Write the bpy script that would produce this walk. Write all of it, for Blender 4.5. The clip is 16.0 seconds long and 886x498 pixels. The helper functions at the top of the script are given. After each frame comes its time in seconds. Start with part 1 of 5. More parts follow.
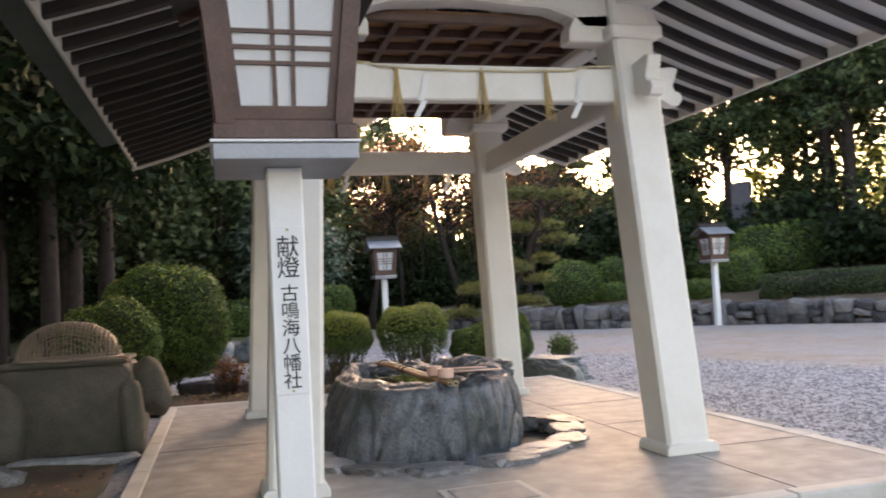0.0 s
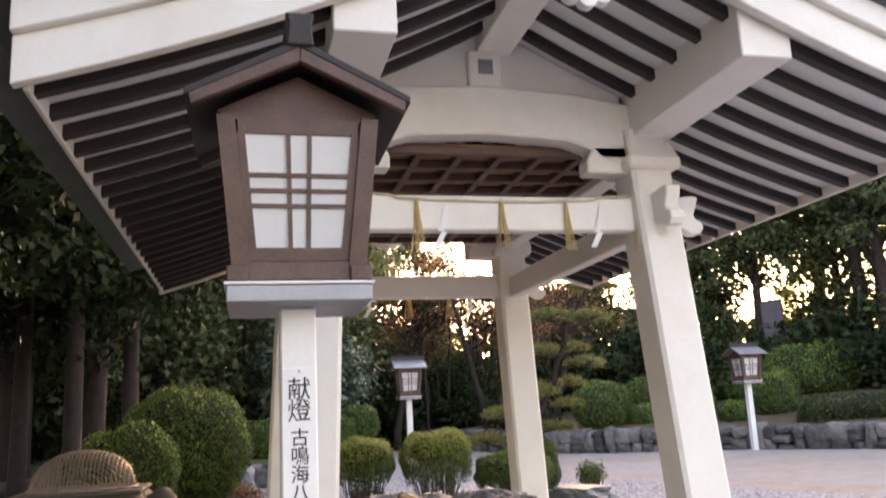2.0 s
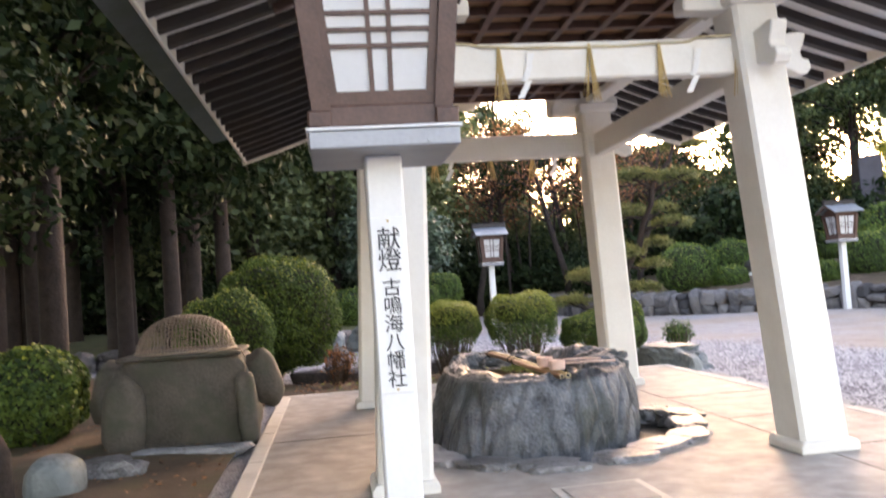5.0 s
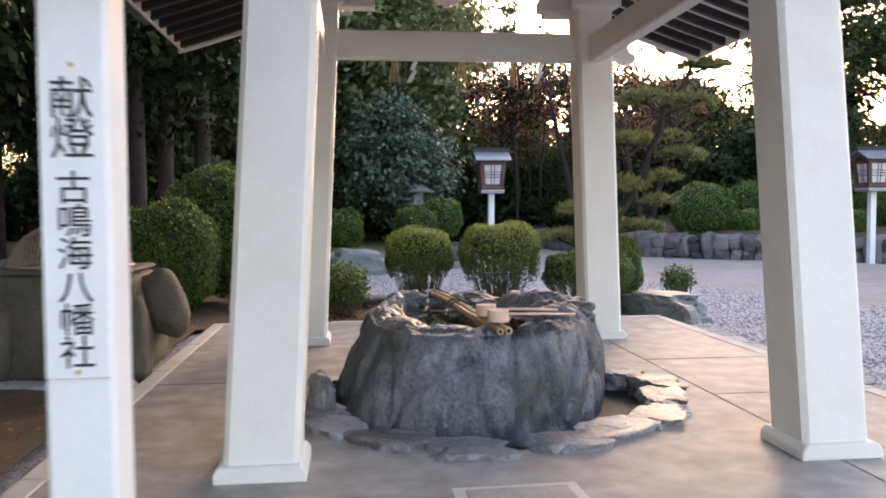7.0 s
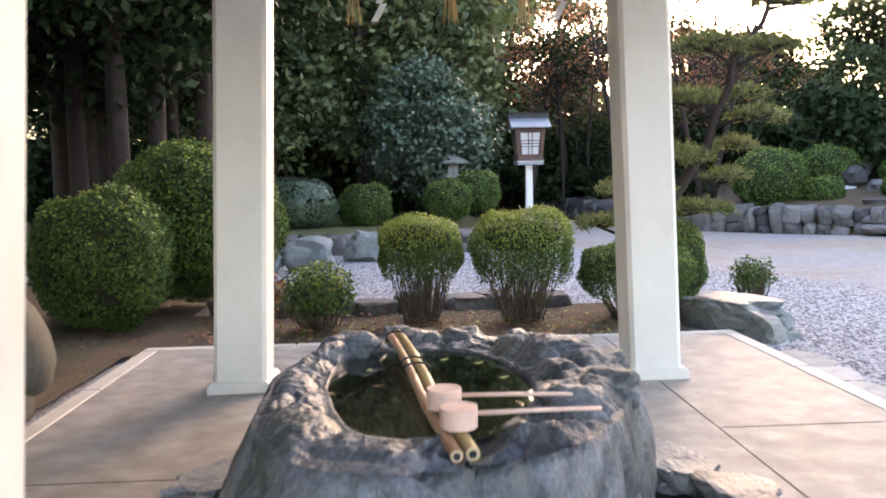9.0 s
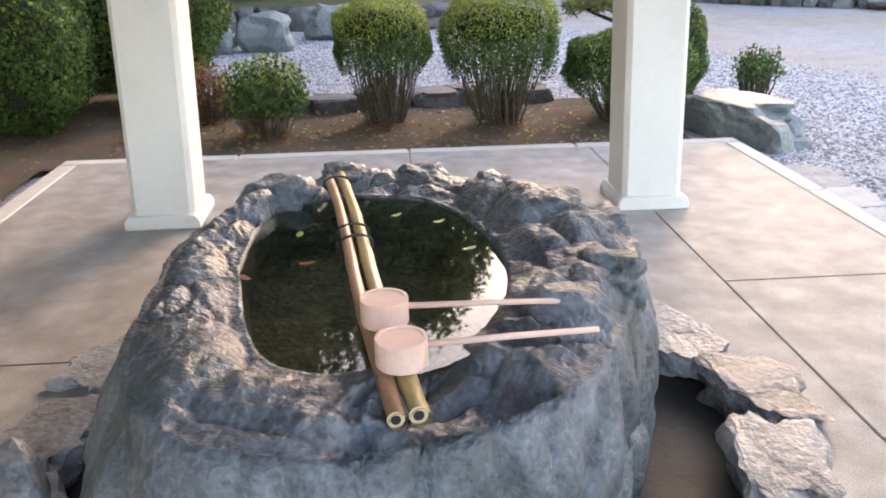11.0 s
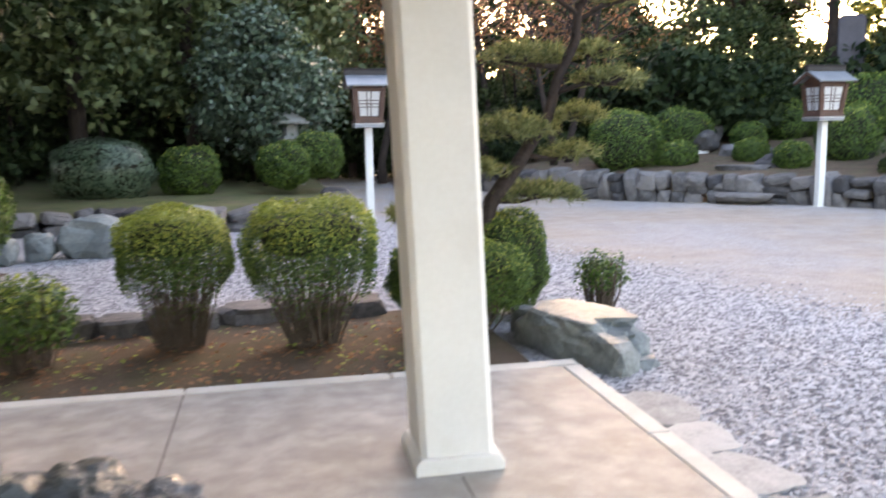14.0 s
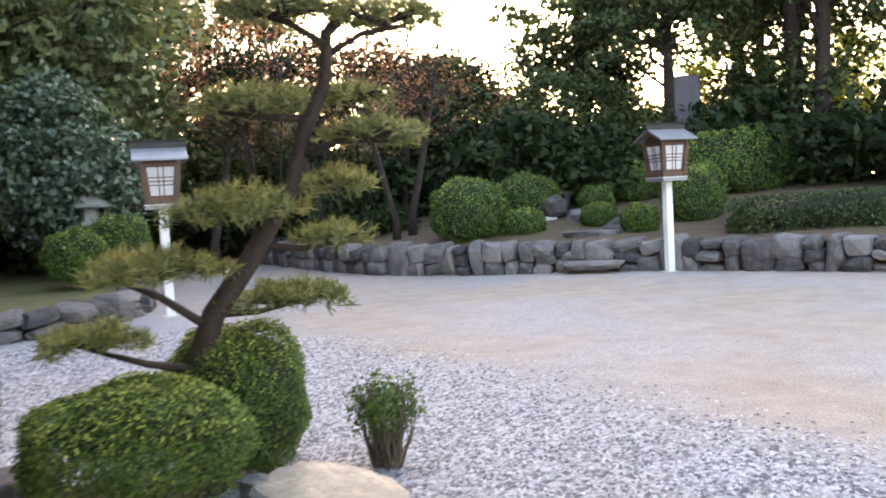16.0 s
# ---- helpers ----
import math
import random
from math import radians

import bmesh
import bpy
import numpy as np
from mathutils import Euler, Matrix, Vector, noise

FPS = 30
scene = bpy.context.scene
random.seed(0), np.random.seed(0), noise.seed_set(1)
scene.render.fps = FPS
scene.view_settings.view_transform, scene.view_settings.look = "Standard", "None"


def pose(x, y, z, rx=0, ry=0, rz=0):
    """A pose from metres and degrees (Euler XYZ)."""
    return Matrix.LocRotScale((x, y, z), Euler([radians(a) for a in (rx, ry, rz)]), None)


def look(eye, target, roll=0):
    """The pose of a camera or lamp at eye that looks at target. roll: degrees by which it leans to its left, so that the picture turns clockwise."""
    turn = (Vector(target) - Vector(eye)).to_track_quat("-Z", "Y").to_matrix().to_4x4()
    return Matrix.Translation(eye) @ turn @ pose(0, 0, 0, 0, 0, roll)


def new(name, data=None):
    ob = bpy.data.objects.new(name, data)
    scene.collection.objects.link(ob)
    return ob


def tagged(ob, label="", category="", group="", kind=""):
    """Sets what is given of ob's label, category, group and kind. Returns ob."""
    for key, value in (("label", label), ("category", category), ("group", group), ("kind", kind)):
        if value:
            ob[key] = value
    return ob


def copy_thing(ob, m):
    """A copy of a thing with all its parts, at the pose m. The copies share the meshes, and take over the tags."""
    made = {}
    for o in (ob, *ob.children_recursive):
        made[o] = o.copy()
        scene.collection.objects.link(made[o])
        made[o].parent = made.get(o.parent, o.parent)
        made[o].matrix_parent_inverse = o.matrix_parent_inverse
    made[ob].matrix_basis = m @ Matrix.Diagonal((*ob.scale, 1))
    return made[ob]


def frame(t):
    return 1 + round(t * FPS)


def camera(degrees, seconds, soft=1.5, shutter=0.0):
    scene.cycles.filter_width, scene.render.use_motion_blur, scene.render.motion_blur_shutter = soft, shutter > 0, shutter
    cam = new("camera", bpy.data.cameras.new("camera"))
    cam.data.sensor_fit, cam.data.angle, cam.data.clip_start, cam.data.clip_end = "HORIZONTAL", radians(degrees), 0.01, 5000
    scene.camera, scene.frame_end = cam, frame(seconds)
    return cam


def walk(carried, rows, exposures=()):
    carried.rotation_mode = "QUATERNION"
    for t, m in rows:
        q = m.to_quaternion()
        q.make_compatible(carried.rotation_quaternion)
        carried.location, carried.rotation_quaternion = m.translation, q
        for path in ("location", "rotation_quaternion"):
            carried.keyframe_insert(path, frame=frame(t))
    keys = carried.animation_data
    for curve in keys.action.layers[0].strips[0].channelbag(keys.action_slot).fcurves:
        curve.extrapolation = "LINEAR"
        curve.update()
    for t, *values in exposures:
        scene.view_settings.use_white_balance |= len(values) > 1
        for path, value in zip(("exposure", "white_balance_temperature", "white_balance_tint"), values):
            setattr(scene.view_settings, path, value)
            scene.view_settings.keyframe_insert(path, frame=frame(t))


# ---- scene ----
cam = camera(57.5, 16.0, soft=1.8, shutter=0.5)
PATH = [
    (0, (-1.752, -6.753, 1.203), (-1.221, -4.827, 1.305), -3.0),
    (0.5, (-1.705, -6.714, 1.226), (-1.283, -4.762, 1.329), -2.2),
    (1, (-1.686, -6.694, 1.241), (-1.266, -4.743, 1.384), -2.8),
    (1.5, (-1.681, -6.72, 1.263), (-1.233, -4.785, 1.497), -3.0),
    (2, (-1.693, -6.739, 1.299), (-1.222, -4.834, 1.688), -2.8),
    (2.5, (-1.697, -6.744, 1.315), (-1.22, -4.865, 1.805), -4.0),
    (3, (-1.718, -6.747, 1.328), (-1.283, -4.886, 1.92), -3.2),
    (3.5, (-1.718, -6.715, 1.31), (-1.264, -4.843, 1.849), -2.9),
    (4, (-1.723, -6.652, 1.284), (-1.318, -4.729, 1.659), -2.9),
    (4.5, (-1.729, -6.619, 1.257), (-1.461, -4.648, 1.465), -3.7),
    (5, (-1.71, -6.566, 1.225), (-1.439, -4.587, 1.309), -3.9),
    (5.2, (-1.673, -6.516, 1.208), (-1.36, -4.541, 1.24), -4.0),
    (7.5, (-0.727, -4.832, 1.169), (-0.512, -2.846, 1.074), 0.4),
    (8, (-0.539, -4.323, 1.164), (-0.232, -2.347, 1.116), 0.7),
    (8.5, (-0.412, -3.761, 1.195), (-0.223, -1.773, 1.075), -1.5),
    (9, (-0.291, -3.272, 1.317), (-0.201, -1.281, 1.145), -1.3),
    (9.5, (-0.229, -2.897, 1.404), (-0.076, -0.917, 1.169), -2.5),
    (10, (-0.18, -2.648, 1.444), (0.014, -0.725, 0.931), -1.1),
    (10.2, (-0.199, -2.588, 1.441), (-0.033, -0.681, 0.861), -0.4),
    (12.5, (-0.003, -2.158, 1.45), (0.072, -0.317, 0.672), -2.5),
    (13, (0.053, -2.046, 1.464), (0.234, -0.137, 0.898), -2.7),
    (13.5, (0.268, -1.867, 1.477), (0.55, 0.078, 1.104), -2.7),
    (14, (0.556, -1.509, 1.474), (0.963, 0.428, 1.189), -0.9),
    (14.5, (0.82, -1.067, 1.503), (1.344, 0.853, 1.304), -0.4),
    (15, (1.181, -0.628, 1.478), (1.76, 1.284, 1.365), -1.0),
    (15.5, (1.551, -0.171, 1.504), (2.211, 1.713, 1.374), -1.7),
    (16, (1.937, 0.261, 1.478), (2.656, 2.124, 1.357), -3.3),
]
walk(cam, [(t, look(eye, target, roll)) for t, eye, target, roll in PATH], [(0.0, 2.83, 6900, 27), (1.5, 3.1, 7200, 32), (3.5, 3.33, 7350, 35), (5.0, 3.48, 6900, 30), (7.5, 2.95, 6400, 28), (8.5, 3.13, 6350, 26), (9.0, 3.5, 6300, 26), (10.0, 3.72, 6250, 25), (12.5, 3.47, 6450, 24), (14.0, 3.52, 6700, 25), (16.0, 3.53, 6880, 24)])
# ==== built place ====

# ---- world and sun ----
SUN_AZ, SUN_EL = radians(28.8), radians(9.6)
world = bpy.data.worlds.new("world")
scene.world = world
world.use_nodes = True
wn = world.node_tree
sky = wn.nodes.new("ShaderNodeTexSky")
sky.sky_type, sky.sun_disc = "NISHITA", False
sky.sun_elevation, sky.sun_rotation = SUN_EL, SUN_AZ
sky.air_density, sky.dust_density, sky.ozone_density = 1.0, 2.6, 0.3
bg = wn.nodes["Background"]
bg.inputs["Strength"].default_value = 0.15
wn.links.new(sky.outputs["Color"], bg.inputs["Color"])
sun = new("sun", bpy.data.lights.new("sun", "SUN"))
sun.data.energy, sun.data.angle, sun.data.color = 0.19, radians(10.0), (1.0, 0.94, 0.87)
sun.matrix_world = look((0, 0, 30), Vector((0, 0, 30)) - Vector((math.sin(SUN_AZ) * math.cos(SUN_EL), math.cos(SUN_AZ) * math.cos(SUN_EL), math.sin(SUN_EL))))


# ---- materials ----
def material(name, a, b, rough=0.7, scale=6.0, fine=60.0, bump=0.2, metal=0.0, random_obj=0.0, island=0.0, spec=0.5, stain=None, stain_scale=1.3, through_light=0.0, depth=0.004):
    """Two-scale noise between the colours a and b, with optional stains, random tone and relief."""
    m = bpy.data.materials.new(name)
    m.use_nodes = True
    nt = m.node_tree
    p = nt.nodes["Principled BSDF"]
    co = nt.nodes.new("ShaderNodeTexCoord")
    src = co.outputs["Object"]
    n1 = nt.nodes.new("ShaderNodeTexNoise")
    n1.inputs["Scale"].default_value, n1.inputs["Detail"].default_value = scale, 6.0
    n2 = nt.nodes.new("ShaderNodeTexNoise")
    n2.inputs["Scale"].default_value, n2.inputs["Detail"].default_value = fine, 4.0
    nt.links.new(src, n1.inputs["Vector"])
    nt.links.new(src, n2.inputs["Vector"])
    add = nt.nodes.new("ShaderNodeMath")
    add.operation = "MULTIPLY_ADD"
    add.inputs[1].default_value = 0.45
    nt.links.new(n2.outputs["Fac"], add.inputs[0])
    half = nt.nodes.new("ShaderNodeMath")
    half.operation = "MULTIPLY"
    half.inputs[1].default_value = 0.6
    nt.links.new(n1.outputs["Fac"], half.inputs[0])
    nt.links.new(half.outputs[0], add.inputs[2])
    fac = add.outputs[0]
    if random_obj or island:
        info = nt.nodes.new("ShaderNodeObjectInfo" if random_obj else "ShaderNodeNewGeometry")
        r = nt.nodes.new("ShaderNodeMath")
        r.operation = "MULTIPLY_ADD"
        r.inputs[1].default_value = random_obj or island
        sub = nt.nodes.new("ShaderNodeMath")
        sub.operation = "SUBTRACT"
        sub.inputs[1].default_value = (random_obj or island) / 2
        nt.links.new(fac, sub.inputs[0])
        nt.links.new(info.outputs["Random" if random_obj else "Random Per Island"], r.inputs[0])
        nt.links.new(sub.outputs[0], r.inputs[2])
        fac = r.outputs[0]
    ramp = nt.nodes.new("ShaderNodeValToRGB")
    ramp.color_ramp.elements[0].position, ramp.color_ramp.elements[1].position = 0.32, 0.72
    ramp.color_ramp.elements[0].color, ramp.color_ramp.elements[1].color = (*a, 1), (*b, 1)
    nt.links.new(fac, ramp.inputs["Fac"])
    col = ramp.outputs["Color"]
    if stain:
        n3 = nt.nodes.new("ShaderNodeTexNoise")
        n3.inputs["Scale"].default_value, n3.inputs["Detail"].default_value, n3.inputs["Roughness"].default_value = stain_scale, 8.0, 0.65
        nt.links.new(src, n3.inputs["Vector"])
        r3 = nt.nodes.new("ShaderNodeMapRange")
        r3.inputs["From Min"].default_value, r3.inputs["From Max"].default_value = 0.48, 0.68
        nt.links.new(n3.outputs["Fac"], r3.inputs["Value"])
        mx = nt.nodes.new("ShaderNodeMix")
        mx.data_type = "RGBA"
        mx.inputs["B"].default_value = (*stain, 1)
        nt.links.new(r3.outputs["Result"], mx.inputs["Factor"])
        nt.links.new(col, mx.inputs["A"])
        col = mx.outputs["Result"]
    nt.links.new(col, p.inputs["Base Color"])
    p.inputs["Roughness"].default_value, p.inputs["Metallic"].default_value = rough, metal
    p.inputs["Specular IOR Level"].default_value = spec
    if bump:
        bp = nt.nodes.new("ShaderNodeBump")
        bp.inputs["Strength"].default_value, bp.inputs["Distance"].default_value = bump, depth
        nt.links.new(add.outputs[0], bp.inputs["Height"])
        nt.links.new(bp.outputs["Normal"], p.inputs["Normal"])
    if through_light:
        tr = nt.nodes.new("ShaderNodeBsdfTranslucent")
        ms = nt.nodes.new("ShaderNodeMixShader")
        ms.inputs["Fac"].default_value = through_light
        nt.links.new(col, tr.inputs["Color"])
        out = nt.nodes["Material Output"]
        nt.links.new(p.outputs[0], ms.inputs[1])
        nt.links.new(tr.outputs[0], ms.inputs[2])
        nt.links.new(ms.outputs[0], out.inputs["Surface"])
    return m


M_CREAM = material("cream_paint", (0.73, 0.705, 0.645), (0.795, 0.775, 0.72), 0.5, 2.5, 40, 0.12, stain=(0.69, 0.655, 0.585))
M_WHITE = material("white_paint", (0.72, 0.72, 0.70), (0.80, 0.80, 0.78), 0.5, 3, 50, 0.1)
M_DARKWOOD = material("dark_wood", (0.012, 0.009, 0.008), (0.030, 0.022, 0.019), 0.6, 5, 60, 0.3)
M_BROWN = material("brown_wood", (0.055, 0.026, 0.018), (0.130, 0.066, 0.045), 0.5, 7, 70, 0.35)
M_PANEL = material("ceiling_board", (0.22, 0.12, 0.06), (0.30, 0.17, 0.09), 0.6, 6, 50, 0.2)
M_COPPER = material("weathered_copper", (0.075, 0.105, 0.115), (0.13, 0.17, 0.18), 0.45, 3, 30, 0.25, stain=(0.07, 0.11, 0.09))
M_PAPER = material("lantern_panel", (0.78, 0.78, 0.77), (0.84, 0.84, 0.83), 0.35, 4, 40, 0.05, through_light=0.35)
M_STEEL = material("grey_metal", (0.24, 0.245, 0.26), (0.32, 0.33, 0.35), 0.5, 5, 60, 0.1, metal=0.6)
M_SLAB = material("washed_concrete", (0.20, 0.18, 0.157), (0.50, 0.465, 0.425), 0.62, 5.5, 150, 1.0, spec=0.4, stain=(0.29, 0.26, 0.22), stain_scale=3.4)
M_KERB = material("kerb_concrete", (0.52, 0.49, 0.43), (0.62, 0.59, 0.53), 0.75, 4, 90, 0.35, stain=(0.42, 0.39, 0.33))
M_ROCK = material("wet_blue_rock", (0.018, 0.021, 0.026), (0.205, 0.22, 0.24), 0.38, 7, 48, 1.0, spec=0.4, stain=(0.06, 0.07, 0.062), stain_scale=2.6, depth=0.028)
M_FLATROCK = material("flat_stone", (0.085, 0.082, 0.080), (0.35, 0.35, 0.355), 0.42, 7, 45, 0.9, depth=0.018, random_obj=0.3, spec=0.45)
M_PAVING = material("paving_stone", (0.22, 0.215, 0.205), (0.46, 0.45, 0.43), 0.8, 6, 40, 0.7, depth=0.01, random_obj=0.4, spec=0.2)
M_GREENROCK = material("green_boulder", (0.085, 0.097, 0.096), (0.32, 0.35, 0.34), 0.6, 3, 26, 0.8, stain=(0.10, 0.12, 0.125), stain_scale=1.6, depth=0.015)
M_WALLROCK = material("wall_stone", (0.042, 0.040, 0.042), (0.185, 0.172, 0.165), 0.75, 4, 30, 0.8, depth=0.015, random_obj=0.5)
M_OLDSTONE = material("mossy_stone", (0.042, 0.037, 0.030), (0.125, 0.108, 0.088), 0.8, 3.5, 40, 0.6, stain=(0.055, 0.06, 0.04), stain_scale=2.5, depth=0.01)
M_SOIL = material("soil", (0.055, 0.036, 0.022), (0.15, 0.10, 0.06), 0.95, 3, 70, 1.0, stain=(0.075, 0.07, 0.03), stain_scale=1.8, depth=0.02)
M_BAMBOO = material("bamboo", (0.36, 0.25, 0.09), (0.52, 0.38, 0.17), 0.35, 4, 60, 0.1)
M_BAMBOO2 = material("red_bamboo", (0.28, 0.14, 0.07), (0.42, 0.24, 0.13), 0.35, 4, 60, 0.1)
M_LADLE = material("ladle_wood", (0.62, 0.40, 0.31), (0.74, 0.52, 0.42), 0.6, 8, 90, 0.15)
M_STRAW = material("straw", (0.50, 0.36, 0.14), (0.64, 0.48, 0.22), 0.8, 20, 90, 0.3)
M_ROPE = material("rope", (0.46, 0.38, 0.22), (0.60, 0.52, 0.34), 0.85, 20, 120, 0.5)
M_TIE = material("black_cord", (0.012, 0.012, 0.012), (0.025, 0.025, 0.025), 0.6, 20, 80, 0.1)
M_INK = material("black_lettering", (0.012, 0.012, 0.014), (0.02, 0.02, 0.022), 0.5, 10, 60, 0)
M_BARK = material("bark", (0.014, 0.010, 0.008), (0.050, 0.034, 0.027), 0.9, 5, 30, 1.0, depth=0.03)
M_STEM = material("shrub_stem", (0.055, 0.040, 0.028), (0.14, 0.105, 0.075), 0.85, 12, 60, 0.4)
# Near-black hull colour: the shade behind the leaves is painted in.
M_HULL = material("inner_shade", (0.010, 0.013, 0.006), (0.028, 0.030, 0.014), 0.95, 9, 50, 0.6)
M_LEAF = material("box_leaf", (0.036, 0.072, 0.018), (0.120, 0.190, 0.036), 0.6, 1.2, 25, 0, island=0.55, through_light=0.22, spec=0.3)
M_LEAF_Y = material("yellowed_leaf", (0.16, 0.22, 0.03), (0.36, 0.40, 0.065), 0.5, 2.5, 25, 0, island=0.6, through_light=0.25)
# Leaf colour darkened to carry the shade inside the woods.
M_LEAF_D = material("shaded_evergreen_leaf", (0.008, 0.018, 0.006), (0.036, 0.054, 0.020), 0.72, 0.6, 9, 0, island=0.6, through_light=0.12, spec=0.15)
# Twin of the evergreen leaf, with the right-hand woods' light put into its colour.
M_LEAF_LIT = material("lit_leaf", (0.022, 0.042, 0.014), (0.090, 0.120, 0.042), 0.6, 0.6, 9, 0, island=0.6, through_light=0.25, spec=0.3)
M_LEAF_C = material("camellia_leaf", (0.034, 0.065, 0.036), (0.130, 0.180, 0.115), 0.35, 0.8, 9, 0, island=0.6, through_light=0.15)
M_CEDAR = material("cedar_needles", (0.055, 0.085, 0.030), (0.170, 0.205, 0.080), 0.6, 0.5, 6, 0, island=0.55, through_light=0.25)
M_PINE = material("pine_needles", (0.085, 0.110, 0.032), (0.27, 0.28, 0.10), 0.55, 1.5, 15, 0, island=0.6, through_light=0.3)
M_MAPLE = material("autumn_leaf", (0.16, 0.075, 0.035), (0.34, 0.165, 0.075), 0.55, 0.8, 9, 0, island=0.7, through_light=0.4)
M_GRASS = material("grass", (0.045, 0.06, 0.018), (0.14, 0.14, 0.045), 0.9, 2, 50, 0.7, stain=(0.11, 0.085, 0.045), depth=0.02)
M_WIRE = material("wire_mesh", (0.22, 0.17, 0.13), (0.33, 0.27, 0.22), 0.5, 9, 60, 0.1, metal=0.4)
M_BLACKSTONE = material("slate_tablet", (0.045, 0.04, 0.05), (0.075, 0.07, 0.08), 0.6, 2, 30, 0.3)
M_PEBBLE = material("gravel_stone", (0.12, 0.12, 0.13), (0.50, 0.50, 0.515), 0.75, 8, 40, 0.2, island=0.9)
M_PALE = material("pale_stone", (0.5, 0.5, 0.5), (0.66, 0.66, 0.66), 0.8, 6, 40, 0.4)

# ground: grey gravel with a worn tan path
M_GROUND = bpy.data.materials.new("gravel_ground")
M_GROUND.use_nodes = True
_nt = M_GROUND.node_tree
_p = _nt.nodes["Principled BSDF"]
_co = _nt.nodes.new("ShaderNodeTexCoord")


def _noise(scale, detail=5.0, rough=0.5):
    n = _nt.nodes.new("ShaderNodeTexNoise")
    n.inputs["Scale"].default_value, n.inputs["Detail"].default_value, n.inputs["Roughness"].default_value = scale, detail, rough
    _nt.links.new(_co.outputs["Object"], n.inputs["Vector"])
    return n


def _math(op, a, b):
    n = _nt.nodes.new("ShaderNodeMath")
    n.operation = op
    for i, v in enumerate((a, b)):
        if isinstance(v, (int, float)):
            n.inputs[i].default_value = v
        else:
            _nt.links.new(v, n.inputs[i])
    return n.outputs[0]


def _ramp(fac, stops):
    n = _nt.nodes.new("ShaderNodeValToRGB")
    n.color_ramp.elements[0].position, n.color_ramp.elements[0].color = stops[0][0], (*stops[0][1], 1)
    n.color_ramp.elements[1].position, n.color_ramp.elements[1].color = stops[-1][0], (*stops[-1][1], 1)
    for pos, c in stops[1:-1]:
        e = n.color_ramp.elements.new(pos)
        e.color = (*c, 1)
    _nt.links.new(fac, n.inputs["Fac"])
    return n.outputs["Color"]


_vor = _nt.nodes.new("ShaderNodeTexVoronoi")
_vor.inputs["Scale"].default_value = 46.0
_nt.links.new(_co.outputs["Object"], _vor.inputs["Vector"])
_sep = _nt.nodes.new("ShaderNodeSeparateColor")
_nt.links.new(_vor.outputs["Color"], _sep.inputs["Color"])
_grav = _ramp(_sep.outputs["Red"], [(0.0, (0.20, 0.20, 0.21)), (0.5, (0.34, 0.34, 0.36)), (1.0, (0.47, 0.47, 0.485))])
_tan = _ramp(_math("ADD", _math("MULTIPLY", _noise(3.0).outputs["Fac"], 0.5), _math("MULTIPLY", _noise(45.0).outputs["Fac"], 0.5)), [(0.3, (0.26, 0.21, 0.165)), (0.7, (0.45, 0.385, 0.32))])
_xyz = _nt.nodes.new("ShaderNodeSeparateXYZ")
_nt.links.new(_co.outputs["Object"], _xyz.inputs[0])
# trodden earth right of a wandering line; gravel near the platform and in drifts below the wall
_line = _math("SUBTRACT", _math("ADD", _xyz.outputs["X"], _math("MULTIPLY", _xyz.outputs["Y"], 0.26)), 6.6)
_wob = _math("MULTIPLY", _math("SUBTRACT", _noise(0.55, 8.0, 0.68).outputs["Fac"], 0.5), 3.2)
_band = _nt.nodes.new("ShaderNodeMapRange")
_band.inputs["From Min"].default_value, _band.inputs["From Max"].default_value = -0.7, 0.9
_nt.links.new(_math("ADD", _line, _wob), _band.inputs["Value"])
_drift = _nt.nodes.new("ShaderNodeMapRange")
_drift.inputs["From Min"].default_value, _drift.inputs["From Max"].default_value = 0.36, 0.60
_drift.inputs["To Min"].default_value, _drift.inputs["To Max"].default_value = 0.35, 1.0
_nt.links.new(_noise(0.35, 7.0, 0.6).outputs["Fac"], _drift.inputs["Value"])
_mix = _nt.nodes.new("ShaderNodeMix")
_mix.data_type = "RGBA"
_nt.links.new(_math("MULTIPLY", _band.outputs["Result"], _drift.outputs["Result"]), _mix.inputs["Factor"])
_nt.links.new(_grav, _mix.inputs["A"])
_nt.links.new(_tan, _mix.inputs["B"])
_nt.links.new(_mix.outputs["Result"], _p.inputs["Base Color"])
_p.inputs["Roughness"].default_value = 0.85
_bmp = _nt.nodes.new("ShaderNodeBump")
_bmp.inputs["Strength"].default_value, _bmp.inputs["Distance"].default_value = 0.8, 0.02
_nt.links.new(_vor.outputs["Distance"], _bmp.inputs["Height"])
_bmp.invert = True
_nt.links.new(_bmp.outputs["Normal"], _p.inputs["Normal"])

# water and still pool
M_WATER = bpy.data.materials.new("still_water")
M_WATER.use_nodes = True
_w = M_WATER.node_tree.nodes["Principled BSDF"]
_w.inputs["Base Color"].default_value = (0.30, 0.31, 0.17, 1)
_w.inputs["Roughness"].default_value, _w.inputs["IOR"].default_value, _w.inputs["Transmission Weight"].default_value = 0.02, 1.33, 1.0


# ---- mesh helpers ----
def part(name, bm, mat, parent=None, label=""):
    """Links a bmesh as one mesh object under a thing or a part."""
    me = bpy.data.meshes.new(name)
    bm.to_mesh(me)
    bm.free()
    me.materials.append(mat)
    ob = new(name, me)
    if parent is not None:
        ob.parent = parent
    if label:
        ob["label"] = label
    return ob


def shared(name, ob, m, parent):
    """Another piece on the mesh of ob."""
    o = new(name, ob.data)
    o.parent = parent
    o.matrix_basis = m
    return o


